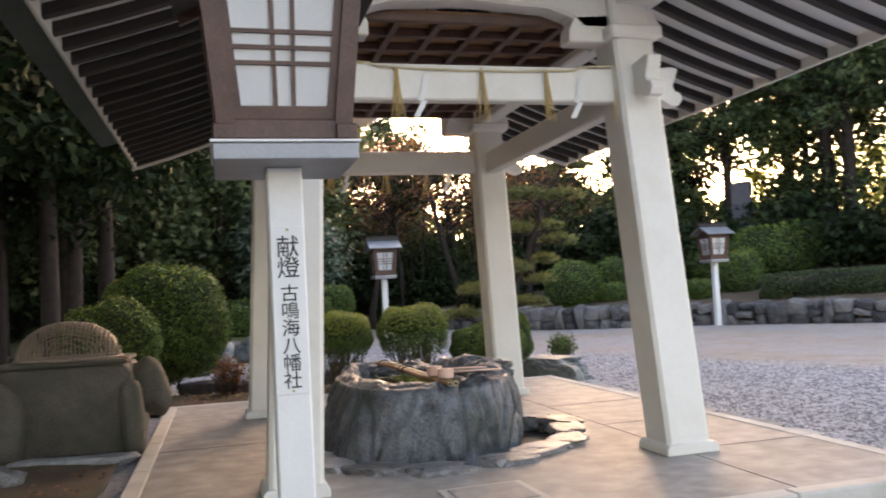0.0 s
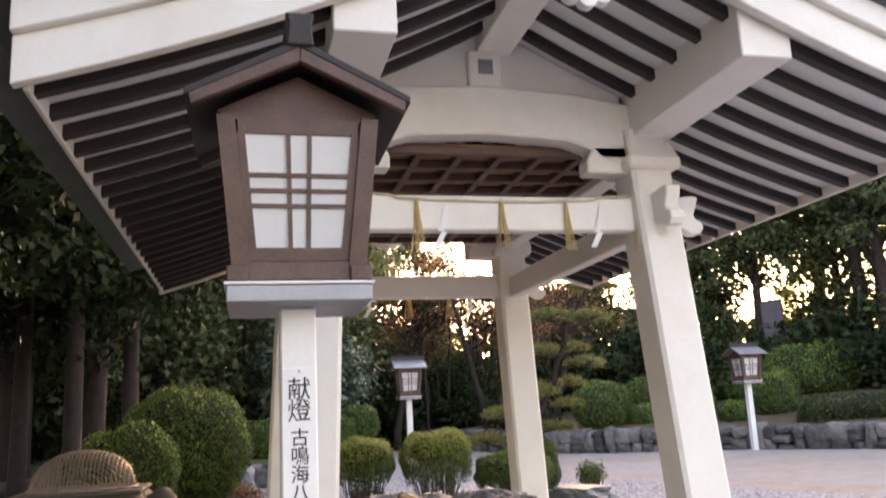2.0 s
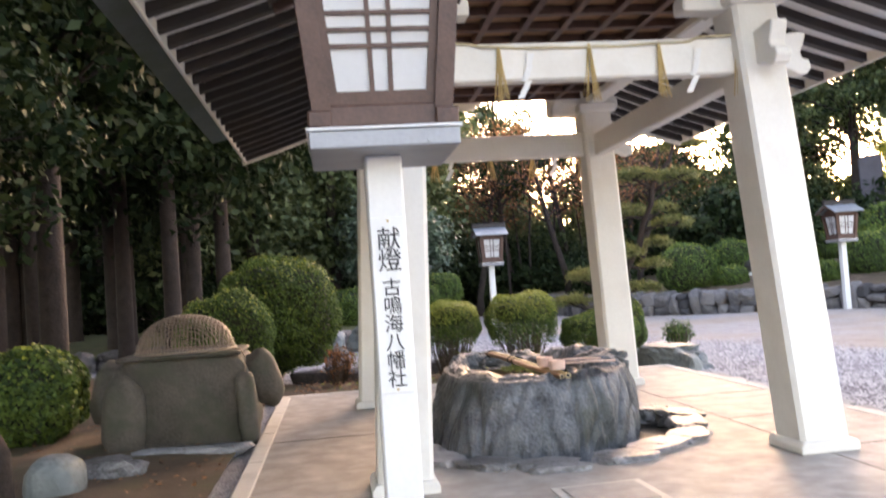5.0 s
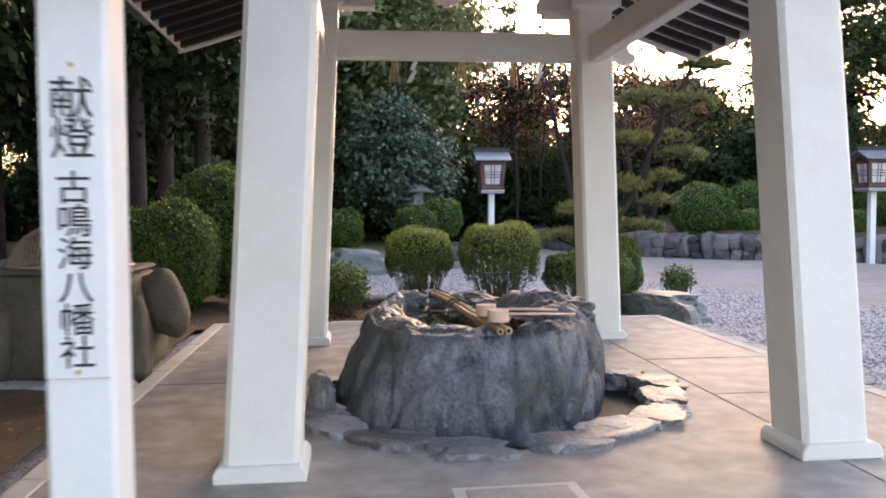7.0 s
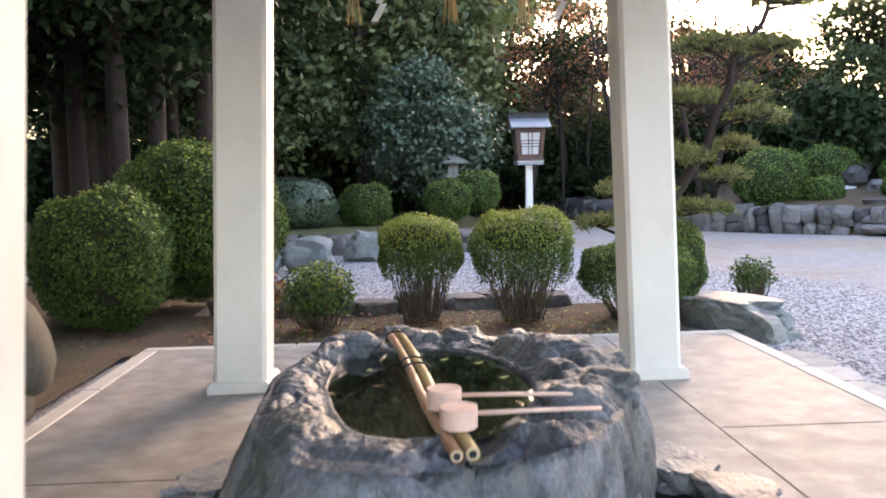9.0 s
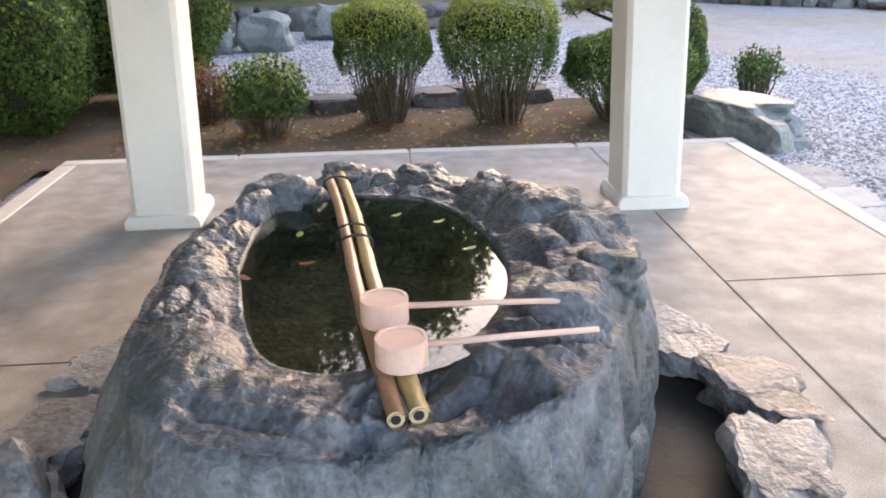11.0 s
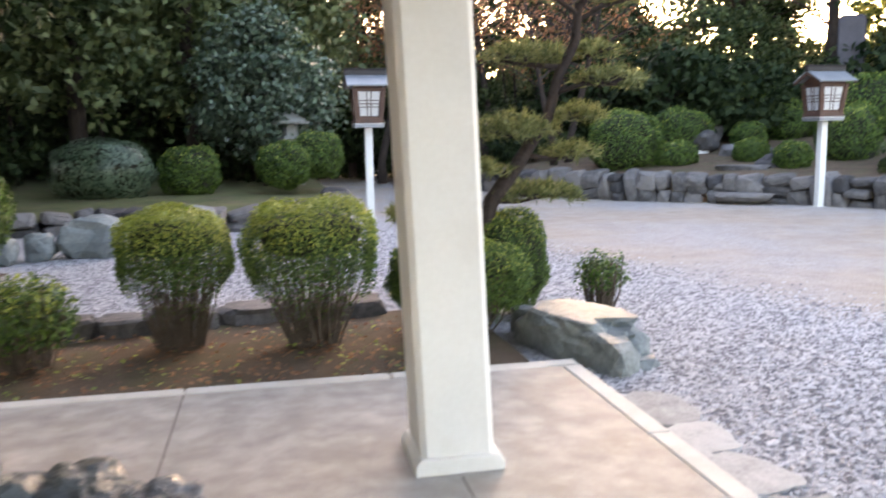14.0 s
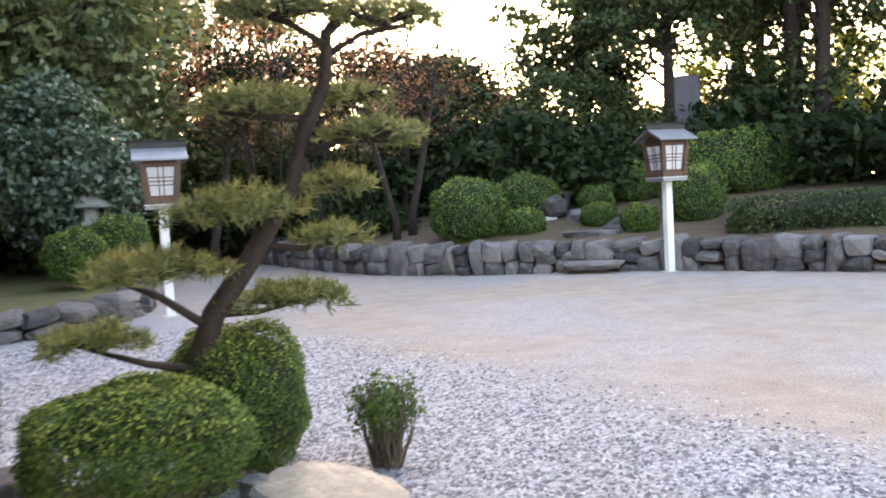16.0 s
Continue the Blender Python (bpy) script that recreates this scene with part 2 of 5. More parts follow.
def thing(name, m, label, category, group="", kind=""):
    e = new(name)
    e.matrix_world = m
    e.empty_display_size = 0.1
    return tagged(e, label, category, group, kind)


def box(x0, x1, y0, y1, z0, z1, bevel=0.006, bm=None):
    bm = bm or bmesh.new()
    r = bmesh.ops.create_cube(bm, size=1)
    vs = r["verts"]
    bmesh.ops.scale(bm, vec=(x1 - x0, y1 - y0, z1 - z0), verts=vs)
    bmesh.ops.translate(bm, vec=((x0 + x1) / 2, (y0 + y1) / 2, (z0 + z1) / 2), verts=vs)
    if bevel:
        es = list({e for v in vs for e in v.link_edges})
        bmesh.ops.bevel(bm, geom=es, offset=bevel, segments=1, affect="EDGES")
    return bm


def prism(outline, axis, lo, hi, bevel=0.0, bm=None):
    """An outline of (u, v) pairs pushed along an axis from lo to hi. x: (y, z); y: (x, z); z: (x, y)."""
    bm = bm or bmesh.new()
    place = {"x": lambda u, v, w: (w, u, v), "y": lambda u, v, w: (u, w, v), "z": lambda u, v, w: (u, v, w)}[axis]
    a = [bm.verts.new(place(u, v, lo)) for u, v in outline]
    b = [bm.verts.new(place(u, v, hi)) for u, v in outline]
    n = len(outline)
    fs = [bm.faces.new(a), bm.faces.new(list(reversed(b)))]
    fs += [bm.faces.new((a[i], b[i], b[(i + 1) % n], a[(i + 1) % n])) for i in range(n)]
    bmesh.ops.recalc_face_normals(bm, faces=fs)
    if bevel:
        bmesh.ops.bevel(bm, geom=list({e for f in fs for e in f.edges}), offset=bevel, segments=1, affect="EDGES")
    return bm


def strip(profile, y0, y1, thick, n=1, bm=None):
    """A sheet along y over a list of (x, z), thick downwards."""
    top = list(profile)
    low = [(x, z - thick) for x, z in reversed(profile)]
    return prism(top + low, "y", y0, y1, bm=bm)


def tube(path, radii, sides=8, bm=None, cap=True):
    """A tapered round member along a list of points."""
    bm = bm or bmesh.new()
    pts = [Vector(p) for p in path]
    rings = []
    for i, p in enumerate(pts):
        d = (pts[min(i + 1, len(pts) - 1)] - pts[max(i - 1, 0)]).normalized()
        s = d.orthogonal().normalized() if i == 0 else (side - d * side.dot(d)).normalized()
        side = s
        t = d.cross(s)
        r = radii[i] if isinstance(radii, (list, tuple)) else radii
        rings.append([bm.verts.new(p + (s * math.cos(2 * math.pi * k / sides) + t * math.sin(2 * math.pi * k / sides)) * r) for k in range(sides)])
    for a, b in zip(rings, rings[1:]):
        for k in range(sides):
            f = bm.faces.new((a[k], a[(k + 1) % sides], b[(k + 1) % sides], b[k]))
            f.smooth = True
    if cap:
        bm.faces.new(list(reversed(rings[0])))
        bm.faces.new(rings[-1])
    return bm


def lathe(profile, sides=32, bm=None, smooth=True):
    bm = bm or bmesh.new()
    rings = [[bm.verts.new((r * math.cos(2 * math.pi * k / sides), r * math.sin(2 * math.pi * k / sides), z)) for k in range(sides)] for r, z in profile]
    for a, b in zip(rings, rings[1:]):
        for k in range(sides):
            f = bm.faces.new((a[k], a[(k + 1) % sides], b[(k + 1) % sides], b[k]))
            f.smooth = smooth
    bm.faces.new(list(reversed(rings[0])))
    bm.faces.new(rings[-1])
    return bm


def rock(sx, sy, sz, seed, rough=0.25, flat=0.0, sub=3, freq=1.3, smooth=False):
    """A stone about its middle, with facets and lumps; flat > 0 levels its top."""
    bm = bmesh.new()
    bmesh.ops.create_icosphere(bm, subdivisions=sub, radius=1)
    off = Vector((seed * 7.3, seed * 3.1, seed * 1.7))
    for v in bm.verts:
        c = v.co.copy()
        k = 1 + rough * (noise.noise(c * freq + off) * 1.3 + 0.5 * noise.noise(c * freq * 2.7 + off) + 0.22 * noise.noise(c * freq * 7 + off))
        q = Vector([math.copysign(abs(a) ** 0.75, a) for a in c]) * k
        if flat and q.z > flat:
            q.z = flat + (q.z - flat) * 0.15
        v.co = (q.x * sx, q.y * sy, q.z * sz)
    for f in bm.faces:
        f.smooth = smooth
    return bm


def leaf_cloud(name, centres, normals, size, mat, parent, seed, tilt=0.6, long=1.7, label=""):
    """Many small leaves, one bent pair of triangles each, as one mesh."""
    rng = np.random.default_rng(seed)
    n = len(centres)
    d = normals + rng.normal(0, tilt, (n, 3))
    d /= np.linalg.norm(d, axis=1, keepdims=True) + 1e-9
    a = np.cross(d, rng.normal(0, 1, (n, 3)))
    a /= np.linalg.norm(a, axis=1, keepdims=True) + 1e-9
    b = np.cross(d, a)
    s = size * rng.uniform(0.65, 1.35, (n, 1))
    v = np.empty((n, 4, 3))
    v[:, 0] = centres - a * s * long / 2
    v[:, 1] = centres + b * s / 2 + d * s * 0.12
    v[:, 2] = centres + a * s * long / 2
    v[:, 3] = centres - b * s / 2 + d * s * 0.12
    me = bpy.data.meshes.new(name)
    me.vertices.add(n * 4)
    me.vertices.foreach_set("co", v.reshape(-1))
    me.loops.add(n * 4)
    me.loops.foreach_set("vertex_index", np.arange(n * 4, dtype=np.int32))
    me.polygons.add(n)
    me.polygons.foreach_set("loop_start", np.arange(0, n * 4, 4, dtype=np.int32))
    me.update(calc_edges=True)
    me.materials.append(mat)
    ob = new(name, me)
    if parent is not None:
        ob.parent = parent
    if label:
        ob["label"] = label
    ob["kind"] = "stuff"
    return ob


def ground_z(x, y):
    return -0.10 - 0.012 * max(0.0, y - 3.0)

# ---- ground ----
def sheet(name, xs, ys, zf, mat, keep=None):
    bm = bmesh.new()
    g = [[bm.verts.new((x, y, zf(x, y))) for y in ys] for x in xs]
    for i in range(len(xs) - 1):
        for j in range(len(ys) - 1):
            if keep is None or keep((xs[i] + xs[i + 1]) / 2, (ys[j] + ys[j + 1]) / 2):
                f = bm.faces.new((g[i][j], g[i + 1][j], g[i + 1][j + 1], g[i][j + 1]))
                f.smooth = True
    loose = [v for v in bm.verts if not v.link_faces]
    bmesh.ops.delete(bm, geom=loose, context="VERTS")
    return part(name, bm, mat)


def bumpy(x, y, amp, f=2.0):
    return amp * (noise.noise((x * f, y * f, 0.3)) + 0.5 * noise.noise((x * f * 3.1, y * f * 3.1, 1.7)))


far = [-1500, -500, -150, -70]
xs = far + [x * 1.5 for x in range(-26, 27)] + [-x for x in reversed(far)]
ground = sheet("ground", xs, xs, lambda x, y: ground_z(x, min(y, 45)), M_GROUND)
tagged(ground, "grey gravel yard with a worn tan path", "ground", kind="structure")

# bare earth beside and behind the platform
LINE_BACK = lambda x: 5.28 + 0.16 * math.sin(x * 1.3) - (0.12 * max(0.0, x - 0.6))
xs = [-14 + 0.3 * i for i in range(58)]
ys = [-9 + 0.3 * i for i in range(84)]
soil = sheet("ground_soil", xs, ys, lambda x, y: ground_z(x, y) + 0.05 + bumpy(x, y, 0.025) + 0.05 * max(0, min(1, (-2.6 - x))), M_SOIL,
             lambda x, y: (x < -2.5 and y < 9.0 + bumpy(x, 0, 1.0, 0.4)) or (x < 2.3 and 3.2 < y < LINE_BACK(x)))
tagged(soil, "bare brown soil with fallen leaves", "soil", kind="structure")

# raised beds held by stone walls: right bank and left bank
WALL_R = [(19.5, 2.0), (16.2, 7.2), (14.2, 10.6), (12.9, 13.1), (12.2, 14.6), (10.7, 16.0), (9.2, 17.3), (7.8, 19.6), (7.0, 24.0), (6.2, 33.0)]
WALL_L = [(2.05, 34.0), (2.0, 26.0), (2.05, 18.0), (1.75, 15.2), (0.8, 13.6), (-0.6, 13.6), (-2.4, 14.3), (-4.6, 13.6), (-8.0, 12.0), (-14.0, 11.0)]


def along(line, step):
    out, carry = [], 0.0
    for (x0, y0), (x1, y1) in zip(line, line[1:]):
        n = max(1, round(math.hypot(x1 - x0, y1 - y0) / step))
        for k in range(n):
            out.append((x0 + (x1 - x0) * k / n, y0 + (y1 - y0) * k / n))
    out.append(line[-1])
    return out


def nearest(line, x, y):
    best = 1e9
    for (x0, y0), (x1, y1) in zip(line, line[1:]):
        dx, dy = x1 - x0, y1 - y0
        k = max(0, min(1, ((x - x0) * dx + (y - y0) * dy) / (dx * dx + dy * dy)))
        best = min(best, math.hypot(x - x0 - k * dx, y - y0 - k * dy))
    return best


def bank_r(x, y):
    d = nearest(WALL_R, x, y)
    return 0.36 + 0.13 * min(d, 9) + bumpy(x, y, 0.05, 0.8)


def bank_l(x, y):
    d = nearest(WALL_L, x, y)
    return 0.02 + 0.03 * min(d, 8) + bumpy(x, y, 0.04, 0.8)


def bank(name, line, corner, zf, mat, label):
    """The earth behind a wall: rings pushed back from the wall's line."""
    pts = along(line, 0.7)
    bm = bmesh.new()
    rows = []
    for k in range(14):
        d = (k / 13) ** 1.6
        row = []
        for x, y in pts:
            px, py = x + (corner[0] - x) * d, y + (corner[1] - y) * d
            row.append(bm.verts.new((px, py, zf(px, py) if k else zf(px, py) - 0.02)))
        rows.append(row)
    for a, b in zip(rows, rows[1:]):
        for i in range(len(pts) - 1):
            f = bm.faces.new((a[i], a[i + 1], b[i + 1], b[i]))
            f.smooth = True
    bmesh.ops.recalc_face_normals(bm, faces=bm.faces)
    return tagged(part(name, bm, mat), label, "ground", kind="structure")


bank("ground_bank_right", WALL_R, (46, 44), bank_r, M_SOIL, "reddish earth bank with fallen leaves")
bank("ground_bank_left", WALL_L, (-30, 45), bank_l, M_GRASS, "thin grass on a low bank")

# ---- platform ----
PX, PY0, PY1 = 2.43, -2.97, 3.325
platform = tagged(new("floor"), "pale washed concrete floor slab with kerb edging", "floor", kind="structure")
KX, KY0, KY1 = PX - 0.13, PY0 + 0.13, PY1 - 0.13
DC, DA, DB = (-0.15, -0.28), 1.08, 1.13


def moat_edge(a):
    """The drain's edge round the stone basin."""
    k = 1 + 0.05 * math.sin(3 * a + 1) + 0.03 * math.sin(7 * a)
    return DC[0] + DA * k * math.cos(a), DC[1] + DB * k * math.sin(a)


bm = bmesh.new()
angs = sorted([2 * math.pi * i / 96 for i in range(96)] + [math.atan2(y - DC[1], x - DC[0]) % (2 * math.pi) for x in (-KX, KX) for y in (KY0, KY1)])
loops = [[], [], []]
for a in angs:
    ex, ey = moat_edge(a)
    c, s = math.cos(a), math.sin(a)
    tx = ((KX if c > 0 else -KX) - DC[0]) / c if abs(c) > 1e-9 else 1e9
    ty = ((KY1 if s > 0 else KY0) - DC[1]) / s if abs(s) > 1e-9 else 1e9
    t = min(tx, ty)
    loops[0].append(bm.verts.new((DC[0] + t * c, DC[1] + t * s, 0.0)))
    loops[1].append(bm.verts.new((ex, ey, 0.0)))
    loops[2].append(bm.verts.new((ex, ey, -0.096)))
n = len(angs)
for i in range(n):
    j = (i + 1) % n
    bm.faces.new((loops[0][i], loops[0][j], loops[1][j], loops[1][i]))
    bm.faces.new((loops[1][i], loops[1][j], loops[2][j], loops[2][i]))
bmesh.ops.recalc_face_normals(bm, faces=bm.faces)
part("floor_slab", bm, M_SLAB, platform)
# Dark from wet, and darkened further to paint the shade of a deeper drain.
M_DRAIN = material("wet_shaded_drain", (0.018, 0.018, 0.016), (0.055, 0.052, 0.045), 0.55, 5, 50, 0.5, depth=0.006, spec=0.2)
bm = bmesh.new()
bm.faces.new([bm.verts.new((*[c * 1.0 for c in moat_edge(2 * math.pi * i / 96)], -0.094)) for i in range(96)])
part("drain_floor", bm, M_DRAIN, platform, "wet drain floor with the shade of depth painted in")


def kerb(x0, x1, y0, y1):
    part("kerb", box(x0, x1, y0, y1, -0.25, 0.004, 0.012), M_KERB, platform)


for k in range(4):
    a, b = -PX + 2 * PX * k / 4, -PX + 2 * PX * (k + 1) / 4
    kerb(a + 0.002, b - 0.002, KY1, PY1)
    kerb(a + 0.002, b - 0.002, PY0, KY0)
for k in range(5):
    a, b = KY0 + (KY1 - KY0) * k / 5, KY0 + (KY1 - KY0) * (k + 1) / 5
    kerb(-PX, -KX, a + 0.002, b - 0.002)
    kerb(KX, PX, a + 0.002, b - 0.002)
M_JOINT = material("dark_joint", (0.10, 0.09, 0.075), (0.16, 0.14, 0.12), 0.9, 8, 60, 0)
for x0, x1, y0, y1 in ((1.30, 1.308, KY0, 1.72), (1.30, 1.308, 2.2, KY1), (1.31, KX, 0.75, 0.756), (1.31, KX, -0.45, -0.444), (-KX, -1.31, 0.30, 0.308), (1.31, KX, -1.66, -1.652), (0.0, 0.008, 1.3, KY1), (0.0, 0.008, KY0, -2.5)):
    part("floor_joint", box(x0, x1, y0, y1, 0.0005, 0.0025, 0), M_JOINT, platform)
hatch = thing("drain_cover", pose(-0.28, -2.22, 0.0, rz=2), "square concrete drain cover set in the floor", "drain cover")
part("frame", box(-0.27, 0.27, -0.24, 0.24, 0.001, 0.008, 0.003), M_KERB, hatch)
part("lid", box(-0.22, 0.22, -0.19, 0.19, 0.008, 0.016, 0.004), M_SLAB, hatch)

# ---- pavilion ----
pav = thing("water_pavilion", pose(-0.03, 0.165, 0), "cream-painted timber water pavilion with a copper gable roof", "pavilion")
HX, HY = 1.337, 1.785
LEAN = 0.05


def lean_box(cx, cy, z0, z1, w0, w1, bevel=0.026):
    """A post that leans in towards the middle as it rises."""
    bm = bmesh.new()
    rings = []
    for z, w in ((z0, w0), (z1, w1)):
        ox, oy = cx - math.copysign(LEAN * z, cx), cy - math.copysign(LEAN * z, cy)
        rings.append([bm.verts.new((ox + sx * w / 2, oy + sy * w / 2, z)) for sx, sy in ((-1, -1), (1, -1), (1, 1), (-1, 1))])
    bm.faces.new(list(reversed(rings[0])))
    bm.faces.new(rings[1])
    for k in range(4):
        bm.faces.new((rings[0][k], rings[0][(k + 1) % 4], rings[1][(k + 1) % 4], rings[1][k]))
    bmesh.ops.bevel(bm, geom=[e for e in bm.edges if abs(e.verts[0].co.z - e.verts[1].co.z) > 0.5], offset=bevel, segments=1, affect="EDGES")
    return bm


def at_height(z):
    return HX - LEAN * z, HY - LEAN * z


for sx in (-1, 1):
    for sy in (-1, 1):
        p = part("pillar", lean_box(sx * HX, sy * HY, 0.05, 3.24, 0.33, 0.315), M_CREAM, pav)
        bm = prism([(-0.20, 0.0), (0.20, 0.0), (0.20, 0.045), (0.178, 0.075), (-0.178, 0.075), (-0.20, 0.045)], "y", -0.20, 0.20, 0.006)
        bmesh.ops.translate(bm, vec=(sx * HX, sy * HY, 0), verts=bm.verts)
        part("plinth", bm, M_CREAM, p)
        # bracket block, cross arm and scrolled nose at the pillar's head
        ox, oy = at_height(2.9)
        part("bracket_block", box(sx * ox - 0.21, sx * ox + 0.21, sy * oy - 0.21, sy * oy + 0.21, 2.93, 3.03, 0.02), M_CREAM, p)
        arm = [(0.0, 2.98), (0.42, 2.98), (0.42, 3.07), (0.36, 3.17), (0.0, 3.19)]
        part("bracket_arm", prism([(sx * (ox - 0.15) + sx * u, v) for u, v in arm], "y", sy * oy - 0.075, sy * oy + 0.075, 0.01), M_CREAM, p)
        part("bracket_arm", prism([(sx * (ox + 0.0) - sx * (u + 0.05), v - 0.06) for u, v in arm], "y", sy * oy - 0.085, sy * oy + 0.085, 0.01), M_CREAM, p)
        nx, ny = at_height(2.62)
        nose = [(0.0, 2.52), (0.10, 2.51), (0.17, 2.47), (0.23, 2.47), (0.265, 2.52), (0.25, 2.57), (0.205, 2.58), (0.19, 2.62), (0.22, 2.68), (0.24, 2.75), (0.19, 2.76), (0.0, 2.74)]
        part("scrolled_nose", prism([(sx * (nx + 0.14 + u), v) for u, v in nose], "y", sy * ny - 0.055, sy * ny + 0.055, 0.008), M_WHITE, p)
        part("scrolled_nose", prism([(sy * (ny + 0.14 + u), v) for u, v in nose], "x", sx * nx - 0.055, sx * nx + 0.055, 0.008), M_CREAM, p)

# tie beams between the pillars
tx, ty = at_height(2.61)
for sy in (-1, 1):
    part("tie_beam", box(-tx + 0.14, tx - 0.14, sy * ty - 0.06, sy * ty + 0.06, 2.49, 2.735, 0.012), M_CREAM, pav)
for sx in (-1, 1):
    part("tie_beam", box(sx * tx - 0.06, sx * tx + 0.06, -ty + 0.14, ty - 0.14, 2.47, 2.70, 0.012), M_CREAM, pav)
# rainbow beams over the ends
bx, by = at_height(3.2)
for sy in (-1, 1):
    low = [(-bx, 3.02), (-bx + 0.34, 3.02), (-bx + 0.42, 3.10), (-bx + 0.60, 3.16), (0.0, 3.19), (bx - 0.60, 3.16), (bx - 0.42, 3.10), (bx - 0.34, 3.02), (bx, 3.02)]
    up = [(bx, 3.44), (bx * 0.55, 3.52), (0, 3.55), (-bx * 0.55, 3.52), (-bx, 3.44)]
    part("rainbow_beam", prism(low + up, "y", sy * by - 0.10, sy * by + 0.10, 0.018), M_CREAM, pav)
for sx in (-1, 1):
    part("side_beam", box(sx * bx - 0.09, sx * bx + 0.09, -by + 0.1, by - 0.1, 3.02, 3.22, 0.012), M_CREAM, pav)

RY0, RY1 = -3.20, 3.10


def roof_z(x):
    x = abs(x)
    return 3.97 - 0.56 * x + 0.048 * x * x


EX = 2.70
prof = [i * EX / 14 for i in range(-14, 15)]
# gable walls above the rainbow beams, with the little king post
for sy in (-1, 1):
    wall = [(-1.05, 3.42), (1.05, 3.42)] + [(x, roof_z(x) + 0.10) for x in (1.05, 0.8, 0.5, 0.25, 0, -0.25, -0.5, -0.8, -1.05)]
    part("gable_wall", prism(wall, "y", sy * by - 0.03, sy * by + 0.03), M_CREAM, pav)
    kp = part("king_post", box(-0.125, 0.125, sy * by - 0.085, sy * by + 0.085, 3.54, 3.82, 0.01), M_CREAM, pav)
    part("vent_plate", box(-0.055, 0.055, sy * (by + 0.088) - 0.004, sy * (by + 0.088) + 0.004, 3.64, 3.75, 0.002), M_STEEL, kp)
# purlins
for x, z0, w in ((-1.16, 3.19, 0.165), (1.16, 3.19, 0.165), (0.0, 3.82, 0.13)):
    top = [(x - w, roof_z(x - w) + 0.09), (x + w, roof_z(x + w) + 0.09)]
    if x == 0:
        top = [(-w, roof_z(w) + 0.09), (0, roof_z(0) + 0.09), (w, roof_z(w) + 0.09)]
    part("purlin", prism([(x + w, z0), (x - w, z0)] + top, "y", RY0 + 0.055, RY1 - 0.055, 0.008), M_CREAM, pav)
# rafters and the white boards between them
for sx in (-1, 1):
    for k in range(21):
        y = RY0 + 0.17 + k * (RY1 - RY0 - 0.34) / 20
        line = [0.05 + (EX - 0.05) * i / 8 for i in range(9)]
        up = [(sx * x, roof_z(x) + 0.075) for x in line]
        dn = [(sx * x, roof_z(x) + 0.005) for x in reversed(line)]
        part("rafter", prism(up + dn, "y", y - 0.034, y + 0.034), M_DARKWOOD, pav)
part("soffit", strip([(x, roof_z(x) + 0.10) for x in prof], RY0 + 0.05, RY1 - 0.05, 0.022), M_WHITE, pav, "white boarding under the eaves")
for sx in (-1, 1):
    z = roof_z(EX)
    part("eaves_board", box(min(sx * EX, sx * (EX + 0.03)), max(sx * EX, sx * (EX + 0.03)), RY0 + 0.06, RY1 - 0.06, z - 0.01, z + 0.19, 0.006), M_CREAM, pav)
# verge boards in two steps, and the pendant at the ridge
for sy in (-1, 1):
    yy = RY0 if sy < 0 else RY1
    for sx in (-1, 1):
        line = [i * (EX + 0.06) / 12 for i in range(13)]
        lo = [(sx * x, roof_z(x) + 0.0) for x in line]
        hi = [(sx * x, roof_z(x) + 0.23) for x in reversed(line)]
        part("verge_board", prism(lo + hi, "y", yy - 0.035, yy + 0.035, 0.006), M_CREAM, pav)
        lo = [(sx * x, roof_z(x) + 0.232) for x in line]
        hi = [(sx * x, roof_z(x) + 0.40) for x in reversed(line)]
        part("upper_verge_board", prism(lo + hi, "y", yy - sy * -0.045 - 0.04, yy - sy * -0.045 + 0.04, 0.006), M_CREAM, pav)
    pend = [(-0.13, 3.98), (-0.12, 3.72), (-0.14, 3.66), (-0.19, 3.63), (-0.255, 3.62), (-0.275, 3.55), (-0.24, 3.49), (-0.19, 3.47), (-0.15, 3.42), (-0.08, 3.40), (-0.05, 3.36), (0, 3.345)]
    pend = pend + [(-x, z) for x, z in reversed(pend[:-1])]
    pp = part("ridge_pendant", prism(pend, "y", yy + sy * 0.04, yy + sy * 0.10, 0.008), M_WHITE, pav, "white carved gable pendant")
    for lx, lz, lr in ((-0.205, 3.575, 0.085), (0.205, 3.575, 0.085), (-0.155, 3.475, 0.062), (0.155, 3.475, 0.062), (-0.085, 3.415, 0.056), (0.085, 3.415, 0.056), (0.0, 3.39, 0.058)):
        ring = [(lx + lr * math.cos(2 * math.pi * k / 18), lz + lr * math.sin(2 * math.pi * k / 18)) for k in range(18)]
        part("scallop", prism(ring, "y", yy + sy * 0.042, yy + sy * 0.108, 0.005), M_WHITE, pp)
    for sx in (-1, 1):
        spiral = [(sx * (0.205 + 0.052 * (1 - i / 22) * math.cos(i * 0.5)), yy + sy * 0.112, 3.575 + 0.052 * (1 - i / 22) * math.sin(i * 0.5)) for i in range(20)]
        part("scroll", tube(spiral, 0.010, 6), M_CREAM, pp)
    part("boss", prism([(-0.05, 3.80), (0, 3.75), (0.05, 3.80), (0, 3.85)], "y", yy + sy * 0.10, yy + sy * 0.125, 0.006), M_STEEL, pp)
    part("keel", prism([(-0.035, 3.46), (0.035, 3.46), (0.02, 3.58), (0, 3.62), (-0.02, 3.58)], "y", yy + sy * 0.10, yy + sy * 0.135, 0.006), M_CREAM, pp)
